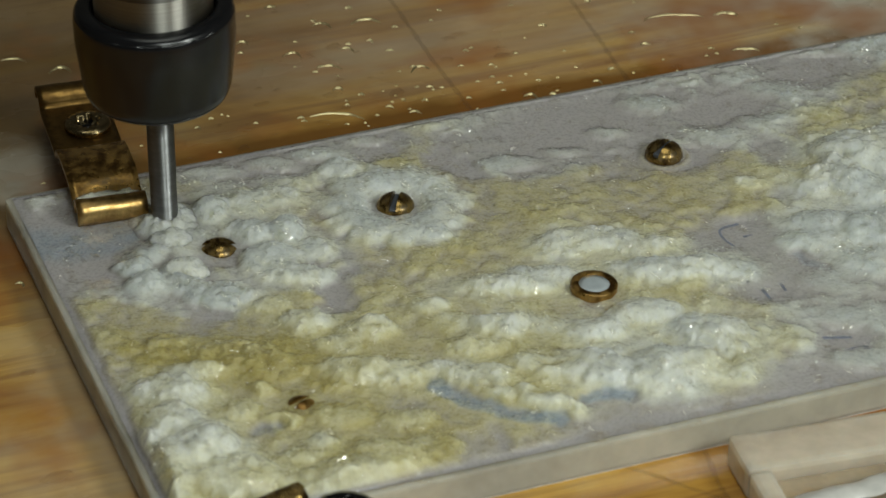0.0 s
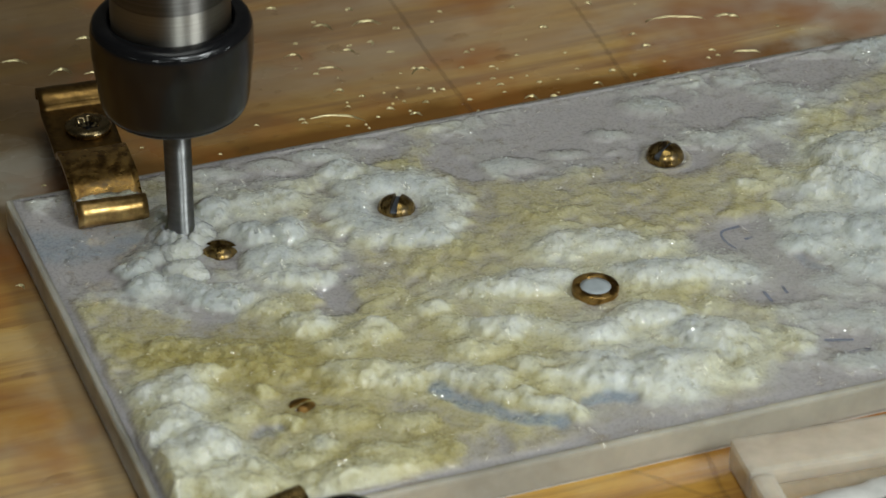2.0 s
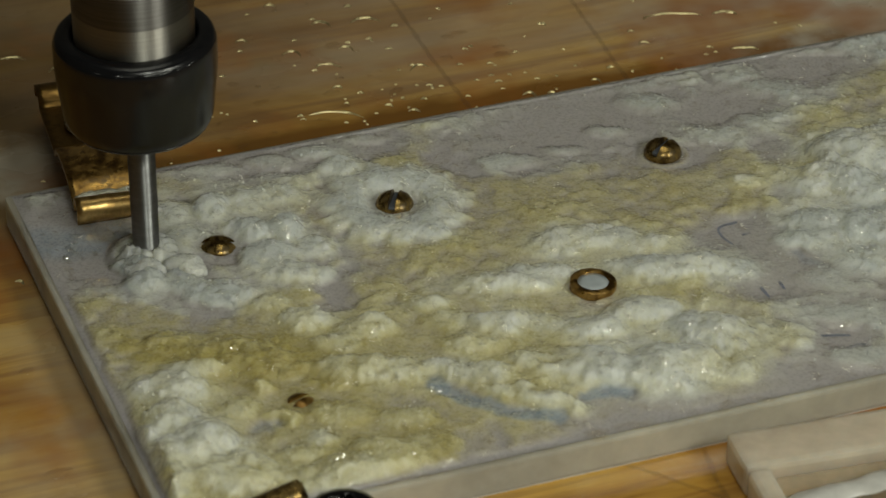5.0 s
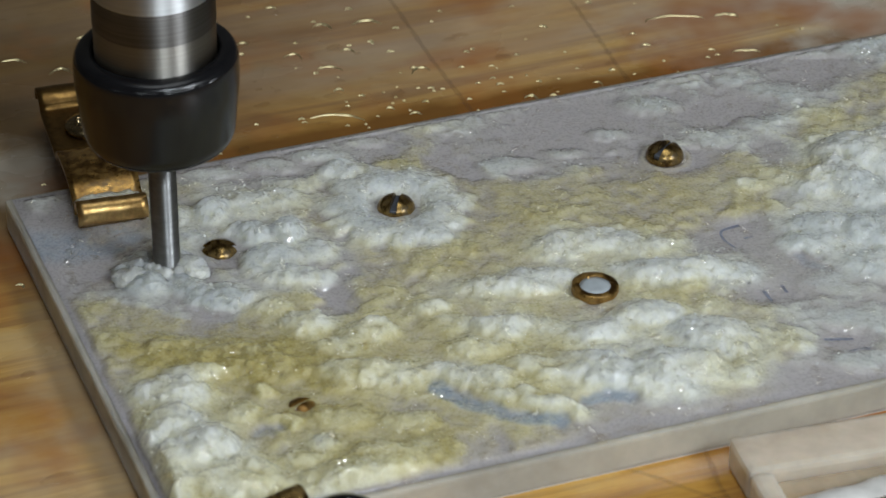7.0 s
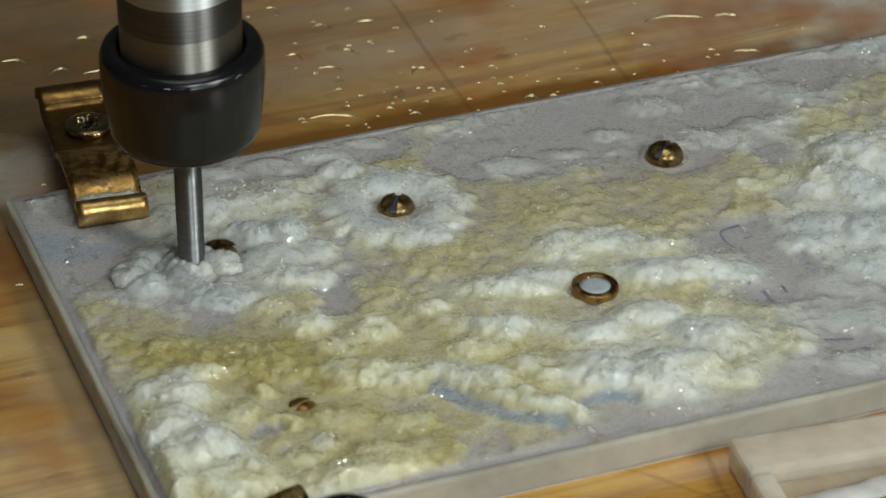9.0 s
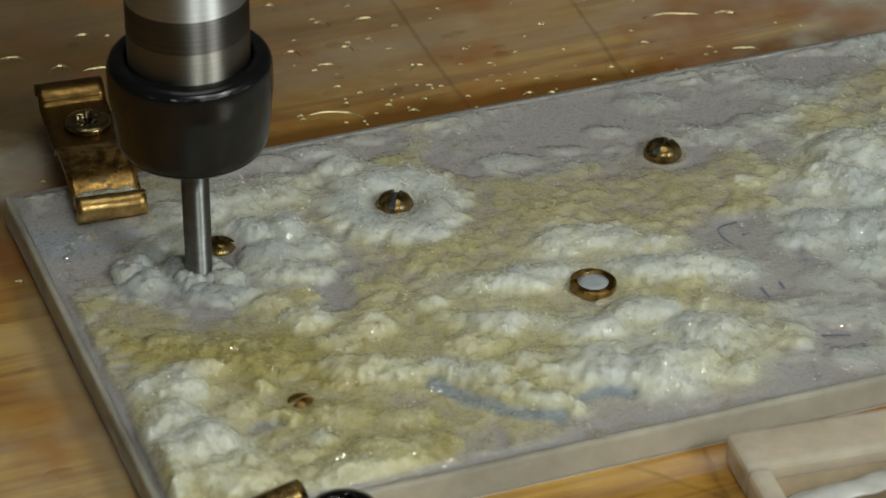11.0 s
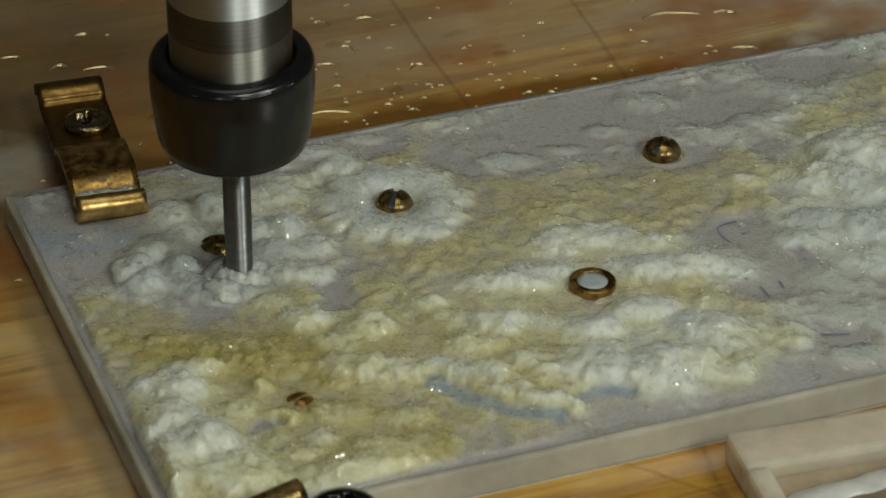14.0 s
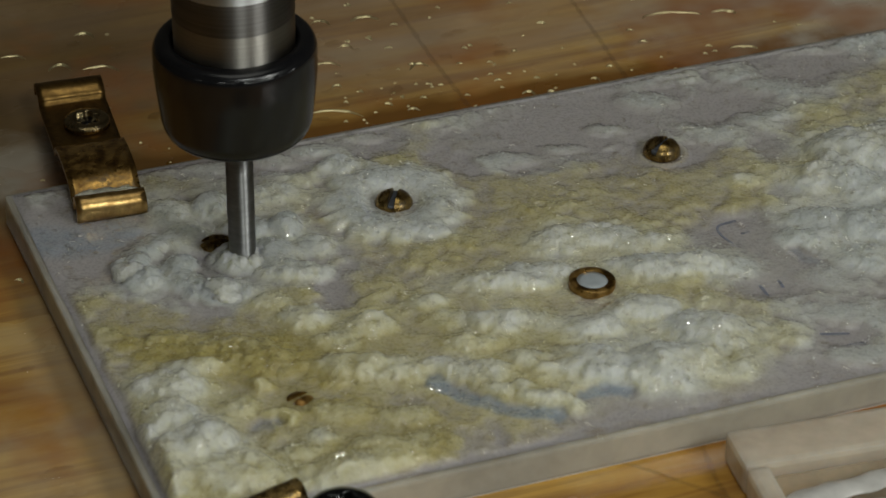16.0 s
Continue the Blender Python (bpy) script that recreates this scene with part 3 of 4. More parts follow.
EASTERN = [(58.5, 0.1, 6.3, 4.5, 3.2, 0), (52.1, -3.9, 4.5, 2.9, 2.4, 0.02), (55.4, -7.8, 4.5, 2.6, 2.2, 0), (48.0, -12.8, 5.1, 2.2, 2.0, 0.05), (51.2, -16.4, 4.4, 2.8, 2.0, 0.05), (43.6, -15.1, 4.2, 2.3, 1.3, 0.22), (48.9, -22.5, 4.4, 2.8, 1.3, 0.16), (47.6, -0.3, 4.4, 2.0, 0.8, 0.3), (41.5, -0.4, 4.0, 1.7, 0.8, 0.32), (58.0, 13.1, 3.2, 1.6, 0.6, 0.3), (66.8, -0.4, 6.7, 6.0, 2.6, 0.1), (57.6, -18.3, 6.4, 5.7, 2.2, 0.1)]
SLUSH = [(37.8, 22.9, 3.9, 2.3, 0.6, -0.2), (30.1, 18.0, 2.7, 1.3, 0.5, -0.15), (22.7, 15.6, 3.1, 1.3, 0.5, -0.1), (14.8, 15.4, 3.8, 1.6, 0.6, -0.1), (55.6, 20.1, 4.0, 1.9, 0.5, -0.15), (44.1, 11.3, 3.9, 1.6, 0.5, -0.2), (49.6, 13.6, 3.1, 1.6, 0.5, -0.2), (63.0, 28.7, 3.3, 1.0, 0.5, -0.2), (70.1, 25.7, 4.0, 1.4, 0.4, -0.2), (40.3, -31.5, 4.1, 2.4, 0.6, -0.05), (41.0, -23.8, 3.5, 2.2, 0.5, 0.0), (38.0, -40.7, 4.0, 1.9, 0.5, 0.0)]

# where the plate shows through: x, y, radius
BARE = [(27.0, 22.0, 16.0), (-42.5, 11.5, 10.5), (-43.0, 21.0, 10.0), (36.0, 9.0, 7.0), (62.0, 24.0, 9.0), (35.0, -22.0, 7.5), (38.0, -36.0, 4.5), (36.0, -9.5, 6.5), (8.0, -44.0, 13.0), (30.0, -44.0, 12.0), (46.0, 18.0, 9.0), (-14.0, 26.5, 9.0)]
# bluish grey patches, as broken lines of x, y
BLUE_PATCHES = [[(-11.1, -28.1), (-8.9, -32.5), (-6.5, -35.3), (-3.9, -37.7), (-0.2, -39.1)], [(4.6, -36.8), (6.8, -36.7), (8.9, -37.8)], [(-47.5, 18.4), (-43.0, 16.1), (-38.0, 15.9)], [(-33.2, -29.6), (-31.3, -29.9)], [(40.9, -17.6), (41.1, -19.2), (42.1, -20.7)]]


def step01(v, a, b):
    t = np.clip((v - a) / (b - a), 0, 1)
    return t * t * (3 - 2 * t)


def near_line(x, y, line):
    gap = np.full_like(x, 99.0)
    for (ax, ay), (bx, by) in zip(line, line[1:]):
        u = np.clip(((x - ax) * (bx - ax) + (y - ay) * (by - ay)) / ((bx - ax) ** 2 + (by - ay) ** 2), 0, 1)
        gap = np.minimum(gap, np.hypot(x - ax - u * (bx - ax), y - ay - u * (by - ay)))
    return gap


def drift(x, y):
    """Height of the swarf, how soaked it is and how bluish, over the plate (millimetres)."""
    wx = x + 1.5 * (fractal(x, y, 3.2, 11) - 0.5) + 0.5 * (fractal(x, y, 0.9, 16, 2) - 0.5)
    wy = y + 1.9 * (fractal(x, y, 3.2, 21) - 0.5) + 0.6 * (fractal(x, y, 0.9, 26, 2) - 0.5)
    h = np.zeros_like(x)
    soak = np.zeros_like(x)
    weight = np.full_like(x, 1e-6)
    mound = np.zeros_like(x)
    for heaps in (FRESH, FRESH_EDGE, SOAKED, SOAKED_FRONT, MIDDLE, MIDDLE_FRONT, EASTERN, SLUSH):
        for cx, cy, rx, ry, top, wet in heaps:
            dx, dy = wx - cx, wy - cy
            d2 = ((dx * RIGHT.x + dy * RIGHT.y) / rx) ** 2 + ((dx * AHEAD.x + dy * AHEAD.y) / ry) ** 2
            bump = top * np.maximum(0, 1 - (d2 / 1.75) ** 1.2) ** 0.8
            h = (h ** 3 + bump ** 3) ** (1 / 3)
            if top > 0.95 and heaps is not FRESH and heaps is not FRESH_EDGE:
                mound += 0.34 * top * np.exp(-0.42 * d2)
            w = np.exp(-0.8 * d2)
            soak += w * wet
            weight += w
    soak = (soak + 0.04 * 0.56) / (weight + 0.04)
    mound = 1.35 * (1 - np.exp(-mound / 1.1)) * (0.75 + 0.5 * fractal(x, y, 4.0, 12))
    h = (h ** 4 + mound ** 4) ** 0.25
    soak = soak - 0.5 * step01(y - 0.15 * x, 2.0, 12.0) * step01(x, 4.0, 16.0) - 0.45 * step01(y, -2.0, 8.0) * (1 - step01(x, -42.0, -34.0)) - 0.3 * step01(y, 20.0, 25.0) - 0.4 * step01(x, 26.0, 34.0) * (1 - step01(y, -12.0, -2.0))
    # swarf thrown out in petals round the screw
    dx, dy = wx + 2.4, wy - 10.4
    d, a = np.hypot(dx, dy), np.arctan2(dy, dx)
    petal = np.cos(11 * a + 3.0 * fractal(x, y, 5.0, 15)) + 0.6 * np.cos(23 * a + 4.0 * fractal(x, y, 4.0, 18))
    reach = 9.6 + 0.8 * petal
    ring = (0.75 + 0.95 * np.exp(-((d - 6.2) / 2.8) ** 2) + 0.07 * petal) * step01(d, 2.0, 4.6) * (1 - step01(d, reach - 1.4, reach + 1.0))
    h = np.maximum(h * step01(d, 2.2, 9.5), ring)
    ringed = (1 - step01(d, 8.5, 11.5))
    soak = soak * (1 - ringed) + ringed * (-0.26 + 0.42 * fractal(x, y, 7.0, 19) * step01(d, 4.0, 9.0))
    # hollows round the metal parts
    h = h * (0.12 + 0.88 * step01(np.hypot(wx + 26.3, wy - 9.4), 1.6, 4.2)) * (0.15 + 0.85 * step01(np.hypot(x - 13.6, y + 17.0), 2.2, 5.0)) * (0.5 + 0.5 * step01(np.hypot(wx + 27.2, wy + 26.4), 0.8, 3.0))
    # the low slush between the heaps, with the bare plate showing here and there
    thin = step01(fractal(x, y, 8.0, 31), 0.26, 0.52)
    for cx, cy, r in BARE:
        thin = thin * np.clip(1.5 * (np.hypot((wx - cx) / r, (wy - cy) / (0.62 * r)) - 0.5), 0, 1)
    blueness = np.zeros_like(x)
    for k, line in enumerate(BLUE_PATCHES):
        gap = near_line(wx, wy, line)
        wide = (1.7, 1.5, 5.0, 1.3, 1.1)[k]
        blueness = np.maximum(blueness, (0.95, 0.85, 0.7, 0.4, 0.4)[k] * (1 - step01(gap, 0.35 * wide, wide)))
        h = h * (0.1 + 0.9 * step01(gap, 0.5 * wide, 1.5 * wide))
    body = step01(h, 0.25, 1.3)
    vx, vy = x + 0.9 * (fractal(x, y, 1.8, 13) - 0.5), y + 0.9 * (fractal(x, y, 1.8, 23) - 0.5)
    big, mid, small = clumps(vx, vy, 3.0, 41, 0.8), clumps(vx, vy, 1.7, 47, 0.75), clumps(vx, vy, 0.95, 51, 0.7)
    calm = 0.45 + 0.55 * step01(fractal(x, y, 9.0, 63), 0.4, 0.62)
    calm = calm * (1 - 0.6 * ringed)
    low = 0.05 + thin * (0.16 + 0.16 * fractal(x, y, 3.0, 77) + calm * (0.4 * clumps(wx, wy, 2.0, 78, 0.6) + 0.28 * clumps(wx, wy, 1.0, 82, 0.6) + 0.16 * clumps(x, y, 0.55, 88, 0.5)))
    h = 0.84 * h + body * calm * (0.52 * big + 0.46 * mid + 0.28 * small) - 0.2 * body
    sunk = np.exp(-(np.hypot(wx + 27.2, wy + 26.4) / 4.0) ** 2)
    low = np.maximum(low, 0.75 * sunk)
    h = (np.maximum(h, 0) ** 2 + low ** 2) ** 0.5
    # a raised milky rim round the screw in the bare plate
    h = h + 0.3 * np.exp(-((np.hypot(x - 34.6, y - 10.2) - 3.0) / 0.35) ** 2)
    soak = soak - body * 0.22 * np.maximum(big, 0.8 * mid) + 0.22 * (1 - step01(h, 0.5, 1.8)) * thin + 0.5 * (fractal(x, y, 10.0, 95) - 0.5)
    return h, soak + 0.45 * sunk, blueness


def covering(h):
    """Thin slush is clear, deep slush hides the plate."""
    return np.clip((h - 0.08) / 1.05, 0, 1) ** 0.8


def mask_edge(x, y, h):
    edge = np.minimum.reduce([x + 47.4 + 0 * y, 29.7 - y, y + 44.1])
    return 0.03 + (h - 0.03) * step01(edge, 0.1, 1.5 + 1.2 * fractal(x, y, 2.0, 66))


def swarf_drift():
    step = 0.17
    xs, ys = np.arange(-47.4, 100, step), np.arange(-44.1, 29.7, step)
    x, y = np.meshgrid(xs, ys, indexing="ij")
    h, soak, blueness = drift(x, y)
    taps = np.exp(-0.5 * (np.arange(-5, 6) / 1.5) ** 2)
    taps /= taps.sum()
    for axis in (0, 1):
        h = sum(w * np.roll(h, k, axis) for k, w in zip(range(-5, 6), taps))
    # crumbly grain on what stands proud
    qx, qy = x + 0.4 * (fractal(x, y, 0.8, 17) - 0.5), y + 0.4 * (fractal(x, y, 0.8, 27) - 0.5)
    rough = step01(h, 0.3, 1.1) * (0.35 + 0.65 * step01(fractal(x, y, 5.0, 64), 0.38, 0.6))
    h = h + rough * (0.15 * clumps(qx, qy, 0.85, 101, 0.6) + 0.11 * clumps(qx, qy, 0.48, 106, 0.6) - 0.06)
    h = mask_edge(x, y, h) + 0.2 * np.exp(-((y - 29.1) / 0.3) ** 2) * step01(x, -16.0, -8.0) * (0.5 + fractal(x, y, 3.0, 67))
    nx, ny = x.shape
    index = np.arange(nx * ny).reshape(nx, ny)
    quads = np.stack([index[:-1, :-1], index[1:, :-1], index[1:, 1:], index[:-1, 1:]], -1).reshape(-1, 4)
    # loose crumbs: angular grains lying on the heaps, fewer on the low slush
    rng = np.random.default_rng(5)
    count = 150000
    ci, cj = rng.integers(8, nx - 60, count), rng.integers(8, ny - 8, count)
    ch, cs, ck = h[ci, cj], soak[ci, cj], blueness[ci, cj]
    patch = step01(fractal(x[ci, cj], y[ci, cj], 3.0, 65), 0.36, 0.62)
    keep = (ch > 0.16) & (rng.random(count) < np.where(ch > 0.7, 0.24 * patch + 0.03, 0.12 * patch + 0.01))
    ci, cj, ch, cs, ck = ci[keep], cj[keep], ch[keep], cs[keep], ck[keep]
    count = len(ci)
    size = 0.06 + 0.15 * rng.random(count) ** 2.4
    unit = np.array([(1, 0, 0), (-1, 0, 0), (0, 1, 0), (0, -1, 0), (0, 0, 1), (0, 0, -1)], float)
    tri = np.array([(0, 2, 4), (2, 1, 4), (1, 3, 4), (3, 0, 4), (2, 0, 5), (1, 2, 5), (3, 1, 5), (0, 3, 5)])
    jit = unit[None] * (0.6 + 0.8 * rng.random((count, 6, 1))) + rng.normal(0, 0.25, (count, 6, 3))
    spin = rng.uniform(0, 6.283, count)
    c, s = np.cos(spin)[:, None], np.sin(spin)[:, None]
    px = (jit[..., 0] * c - jit[..., 1] * s) * size[:, None] + (x[ci, cj] + rng.uniform(-0.08, 0.08, count))[:, None]
    py = (jit[..., 0] * s + jit[..., 1] * c) * size[:, None] + (y[ci, cj] + rng.uniform(-0.08, 0.08, count))[:, None]
    pz = 0.8 * jit[..., 2] * size[:, None] + (ch - 0.1 * size)[:, None]
    base = nx * ny
    co = np.concatenate([np.stack([x.ravel(), y.ravel(), h.ravel()], -1), np.stack([px, py, pz], -1).reshape(-1, 3)]) * MM
    tris = (tri[None] + base + np.arange(count)[:, None, None] * 6).reshape(-1)
    me = bpy.data.meshes.new("swarf_drift")
    loops = np.concatenate([quads.ravel(), tris]).astype(np.int32)
    faces = len(quads) + 8 * count
    me.vertices.add(len(co))
    me.vertices.foreach_set("co", co.astype(np.float32).ravel())
    me.loops.add(len(loops))
    me.loops.foreach_set("vertex_index", loops)
    me.polygons.add(faces)
    me.polygons.foreach_set("loop_start", np.concatenate([4 * np.arange(len(quads)), 4 * len(quads) + 3 * np.arange(8 * count)]).astype(np.int32))
    me.update(calc_edges=True)
    for name, sheet, grains in (("soak", soak, cs - 0.1), ("cover", covering(h), np.clip(covering(ch) + 0.25, 0.35, 1)), ("blueness", blueness, 0.5 * ck)):
        at = me.attributes.new(name, "FLOAT", "POINT")
        at.data.foreach_set("value", np.concatenate([sheet.ravel(), np.repeat(grains, 6)]).astype(np.float32))
    sheet = np.arange(faces) < len(quads)
    me.polygons.foreach_set("use_smooth", sheet)
    me.materials.append(SWARF)
    me.materials.append(CRUMB)
    me.polygons.foreach_set("material_index", np.where(sheet, 0, 1).astype(np.int32))
    ob = new("swarf_drift", me)
    return tagged(ob, "wet crumbly white and yellowish acrylic swarf heaped on the plate", "swarf", kind="stuff")


swarf_drift()


def wet_glaze():
    """Small smooth patches of clear fluid clinging to the swarf at all tilts."""
    rng = np.random.default_rng(44)
    count = 8500
    x, y = rng.uniform(-47, 85, count), rng.uniform(-44, 29, count)
    e = 0.3
    h = drift(x, y)[0]
    slope = np.stack([-(drift(x + e, y)[0] - h) / e, -(drift(x, y + e)[0] - h) / e, np.ones(count)], -1)
    keep = (h > 0.75) | (rng.random(count) < 0.4)
    x, y, h, slope = x[keep], y[keep], h[keep], slope[keep]
    count = len(x)
    up = slope * (0.8, 0.8, 1.0) + rng.normal(0, 0.42, (count, 3)) * (1, 1, 0.4)
    up[:, 2] = np.maximum(up[:, 2], 0.35)
    up /= np.linalg.norm(up, axis=1)[:, None]
    a = np.cross(up, (0.2, 0.1, 1.0) + rng.normal(0, 0.5, (count, 3)))
    a /= np.linalg.norm(a, axis=1)[:, None]
    b = np.cross(up, a)
    size = (0.16 + 0.42 * rng.random(count) ** 2)[:, None, None]
    turn = np.arange(10) * 2 * math.pi / 10
    flat = np.concatenate([[(0, 0, 0.2)], np.stack([0.55 * np.cos(turn), 0.55 * np.sin(turn), np.full(10, 0.14)], -1), np.stack([np.cos(turn), np.sin(turn), np.zeros(10)], -1)])
    flat = flat[None] * np.stack([1 + 0.8 * rng.random(count), 0.6 + 0.4 * rng.random(count), np.ones(count)], -1)[:, None]
    co = np.stack([x, y, h + 0.08], -1)[:, None] + size * (flat[..., :1] * a[:, None] + flat[..., 1:2] * b[:, None] + flat[..., 2:] * up[:, None])
    faces = [(0, 1 + i, 1 + (i + 1) % 10) for i in range(10)] + [(1 + i, 11 + i, 11 + (i + 1) % 10, 1 + (i + 1) % 10) for i in range(10)]
    me = bpy.data.meshes.new("wet_glaze")
    me.from_pydata((co.reshape(-1, 3) * MM).tolist(), [], [tuple(21 * k + i for i in f) for k in range(count) for f in faces])
    me.shade_smooth()
    me.materials.append(GLAZE)
    return tagged(new("wet_glaze", me), "glistening clear cutting fluid clinging to the swarf", "fluid", kind="stuff")


wet_glaze()


# ---- the spindle ----
def spindle():
    root = new("spindle")
    tagged(root, "milling spindle with steel shaft, black collet nut and cutter", "spindle")
    shaft = part("shaft", lathe([(r * MM, z * MM) for r, z in ((0, 110), (7.34, 110), (7.34, 39.9), (7.30, 39.8))]), STEEL_BRIGHT, root, "ground bright steel shaft")
    part("polished_band", lathe([(r * MM, z * MM) for r, z in ((7.30, 39.8), (7.32, 39.7), (7.32, 35.6), (7.25, 35.5))]), STEEL_DARK, root, "polished dark steel band")
    prof = [(7.25, 35.5)]
    for i in range(9):
        z = 35.2 - i * 0.5
        prof += [(7.27, z + 0.18), (7.27, z - 0.12), (7.255, z - 0.2)]
    part("turned_neck", lathe([(r * MM, z * MM) for r, z in prof + [(7.2, 29.5), (0, 29.5)]]), STEEL_TURNED, root, "turned steel neck with fine grooves")
    nut = rounded([(2.6, 20.0), (2.9, 19.2), (8.4, 19.2), (9.1, 20.6), (9.65, 25.5), (9.85, 27.5), (9.85, 30.5), (9.55, 31.4), (8.7, 31.9), (7.5, 31.9), (7.5, 28.0)], 0.8, 7)
    part("collet_nut", lathe([(r * MM, z * MM) for r, z in nut], 128), SPUN_BLACK, root, "glossy black collet nut")
    part("collet", lathe([(r * MM, z * MM) for r, z in ((2.8, 28), (2.8, 20.4), (2.5, 20.2), (1.72, 20.2), (1.72, 28))], 64), STEEL_DARK, root, "steel collet")
    part("cutter", lathe([(r * MM, z * MM) for r, z in ((0, 27), (1.7, 27), (1.7, 6.8), (1.66, 6.4), (1.66, 0.15), (1.5, 0.0), (0, 0.0))], 64), CARBIDE, root, "slim grey carbide end mill")
    return root


tool = spindle()


# ---- fresh swarf carried round the cutter ----
def swarf_collar():
    """A soft ring of slush round the cutter's tip."""
    rings, spokes = 34, 110
    r = 1.6 + 3.6 * (np.arange(rings)[:, None] / (rings - 1)) + np.zeros((1, spokes))
    a = 2 * math.pi * np.arange(spokes)[None, :] / spokes + np.zeros((rings, 1))
    x, y = r * np.cos(a), r * np.sin(a)
    lobes = 0.95 + 0.4 * (fractal(x + 300, y + 300, 3.0, 201) - 0.3)
    h = (1.0 * np.exp(-((r - 1.9) / 2.0) ** 2)) * lobes + np.clip((5.0 - r) / 2.5, 0, 1) * (0.7 * clumps(x, y, 1.7, 211, 0.8) + 0.4 * clumps(x, y, 0.8, 221, 0.8) + 0.15 * fractal(x, y, 0.6, 231)) - 0.15
    bm = bmesh.new()
    verts = [[bm.verts.new((x[i, j] * MM, y[i, j] * MM, h[i, j] * MM)) for j in range(spokes)] for i in range(rings)]
    for i in range(rings - 1):
        for j in range(spokes):
            k = (j + 1) % spokes
            bm.faces.new((verts[i][j], verts[i + 1][j], verts[i + 1][k], verts[i][k]))
    ob = part("swarf_collar", bm, SWARF)
    fade = np.clip((5.0 - r) / 1.8, 0.0, 0.92).ravel()
    for name, values in (("cover", fade), ("soak", np.full(fade.shape, -0.1)), ("blueness", 0 * fade)):
        at = ob.data.attributes.new(name, "FLOAT", "POINT")
        at.data.foreach_set("value", values.astype(np.float32))
    return tagged(ob, "fresh white swarf pushed along by the cutter", "swarf", kind="stuff")


def swarf_streak():
    """A narrow bank of wet swarf caught behind the rolled lip of the clip."""
    bm = bmesh.new()
    bmesh.ops.create_icosphere(bm, subdivisions=5, radius=1)
    for v in bm.verts:
        p = v.co.copy()
        q = Vector((math.copysign(abs(p.x) ** 0.6, p.x) * 4.2, p.y * 0.95, p.z * 0.75))
        q += p * (0.35 * noise.noise(q * 0.8) + 0.18 * noise.noise(q * 2.3))
        v.co = (q + Vector((0, 3.9, 1.0))) * MM
    ob = part("swarf_streak", bm, SWARF)
    ob.matrix_world = clip.matrix_world.copy()
    for name, value in (("cover", 0.95), ("soak", 0.2), ("blueness", 0.0)):
        at = ob.data.attributes.new(name, "FLOAT", "POINT")
        at.data.foreach_set("value", np.full(len(ob.data.vertices), value, np.float32))
    return tagged(ob, "wet pale swarf caught behind the lip of the brass clip", "swarf", kind="stuff")


def swarf_clump(long, wide, tall, seed, label):
    """A packed lump of fresh swarf that the cutter pushes along."""
    bm = bmesh.new()
    bmesh.ops.create_icosphere(bm, subdivisions=5, radius=1)
    for v in bm.verts:
        p = v.co.copy()
        q = Vector((p.x * long, p.y * wide, p.z * tall))
        q += p * (0.55 * noise.noise(q * 0.5 + Vector((seed + 0.37, 0.21, 0.43))) + 0.18 * noise.noise(q * 1.3 + Vector((0, seed, 0))) + 0.16 * noise.noise(q * 4.0))
        v.co = q * MM
    ob = part("swarf_clump", bm, SWARF)
    for name, value in (("cover", 1.0), ("soak", -0.05), ("blueness", 0.0)):
        at = ob.data.attributes.new(name, "FLOAT", "POINT")
        at.data.foreach_set("value", np.full(len(ob.data.vertices), value, np.float32))
    return tagged(ob, label, "swarf", "clumps pushed by the cutter")


swarf_streak()
collar = swarf_collar()
western_clump = swarf_clump(2.6, 2.0, 1.25, 3, "packed lump of fresh white wet swarf beside the cutter")
eastern_clump = swarf_clump(3.0, 2.2, 1.35, 8, "larger packed lump of fresh white swarf before the screw")


# ---- water on the board ----
def water_beads():
    rng = np.random.default_rng(3)
    bm = bmesh.new()
    for k in range(110):
        x, y = rng.normal(-2, 22), 33.5 + abs(rng.normal(0, 22))
        if k % 5 == 0:
            x, y = rng.uniform(-75, -50), rng.uniform(-30, 60)
        r = 0.25 + 0.9 * rng.random() ** 2.5
        stretch, turn = 1 + 0.9 * rng.random(), rng.normal(0, 0.4)
        made = bmesh.ops.create_icosphere(bm, subdivisions=3, radius=1)
        drop = [v for v in made["verts"] if v.co.z < -0.3]
        for v in made["verts"]:
            p = v.co
            w = 1 + 0.25 * noise.noise(p * 1.5 + Vector((k * 3.1, 0, 0)))
            u, q = p.x * r * stretch * w, p.y * r * w
            v.co = Vector((x + u * math.cos(turn) - q * math.sin(turn), y + u * math.sin(turn) + q * math.cos(turn), WOOD_TOP / MM + max(p.z, -0.05) * r * 0.18)) * MM
    bmesh.ops.delete(bm, geom=[f for f in bm.faces if all(v.co.z < WOOD_TOP + 0.00001 for v in f.verts)], context="FACES")
    ob = part("water_beads", bm, WATER)
    return tagged(ob, "clear water beads scattered on the varnished board", "water", kind="stuff")


water_beads()


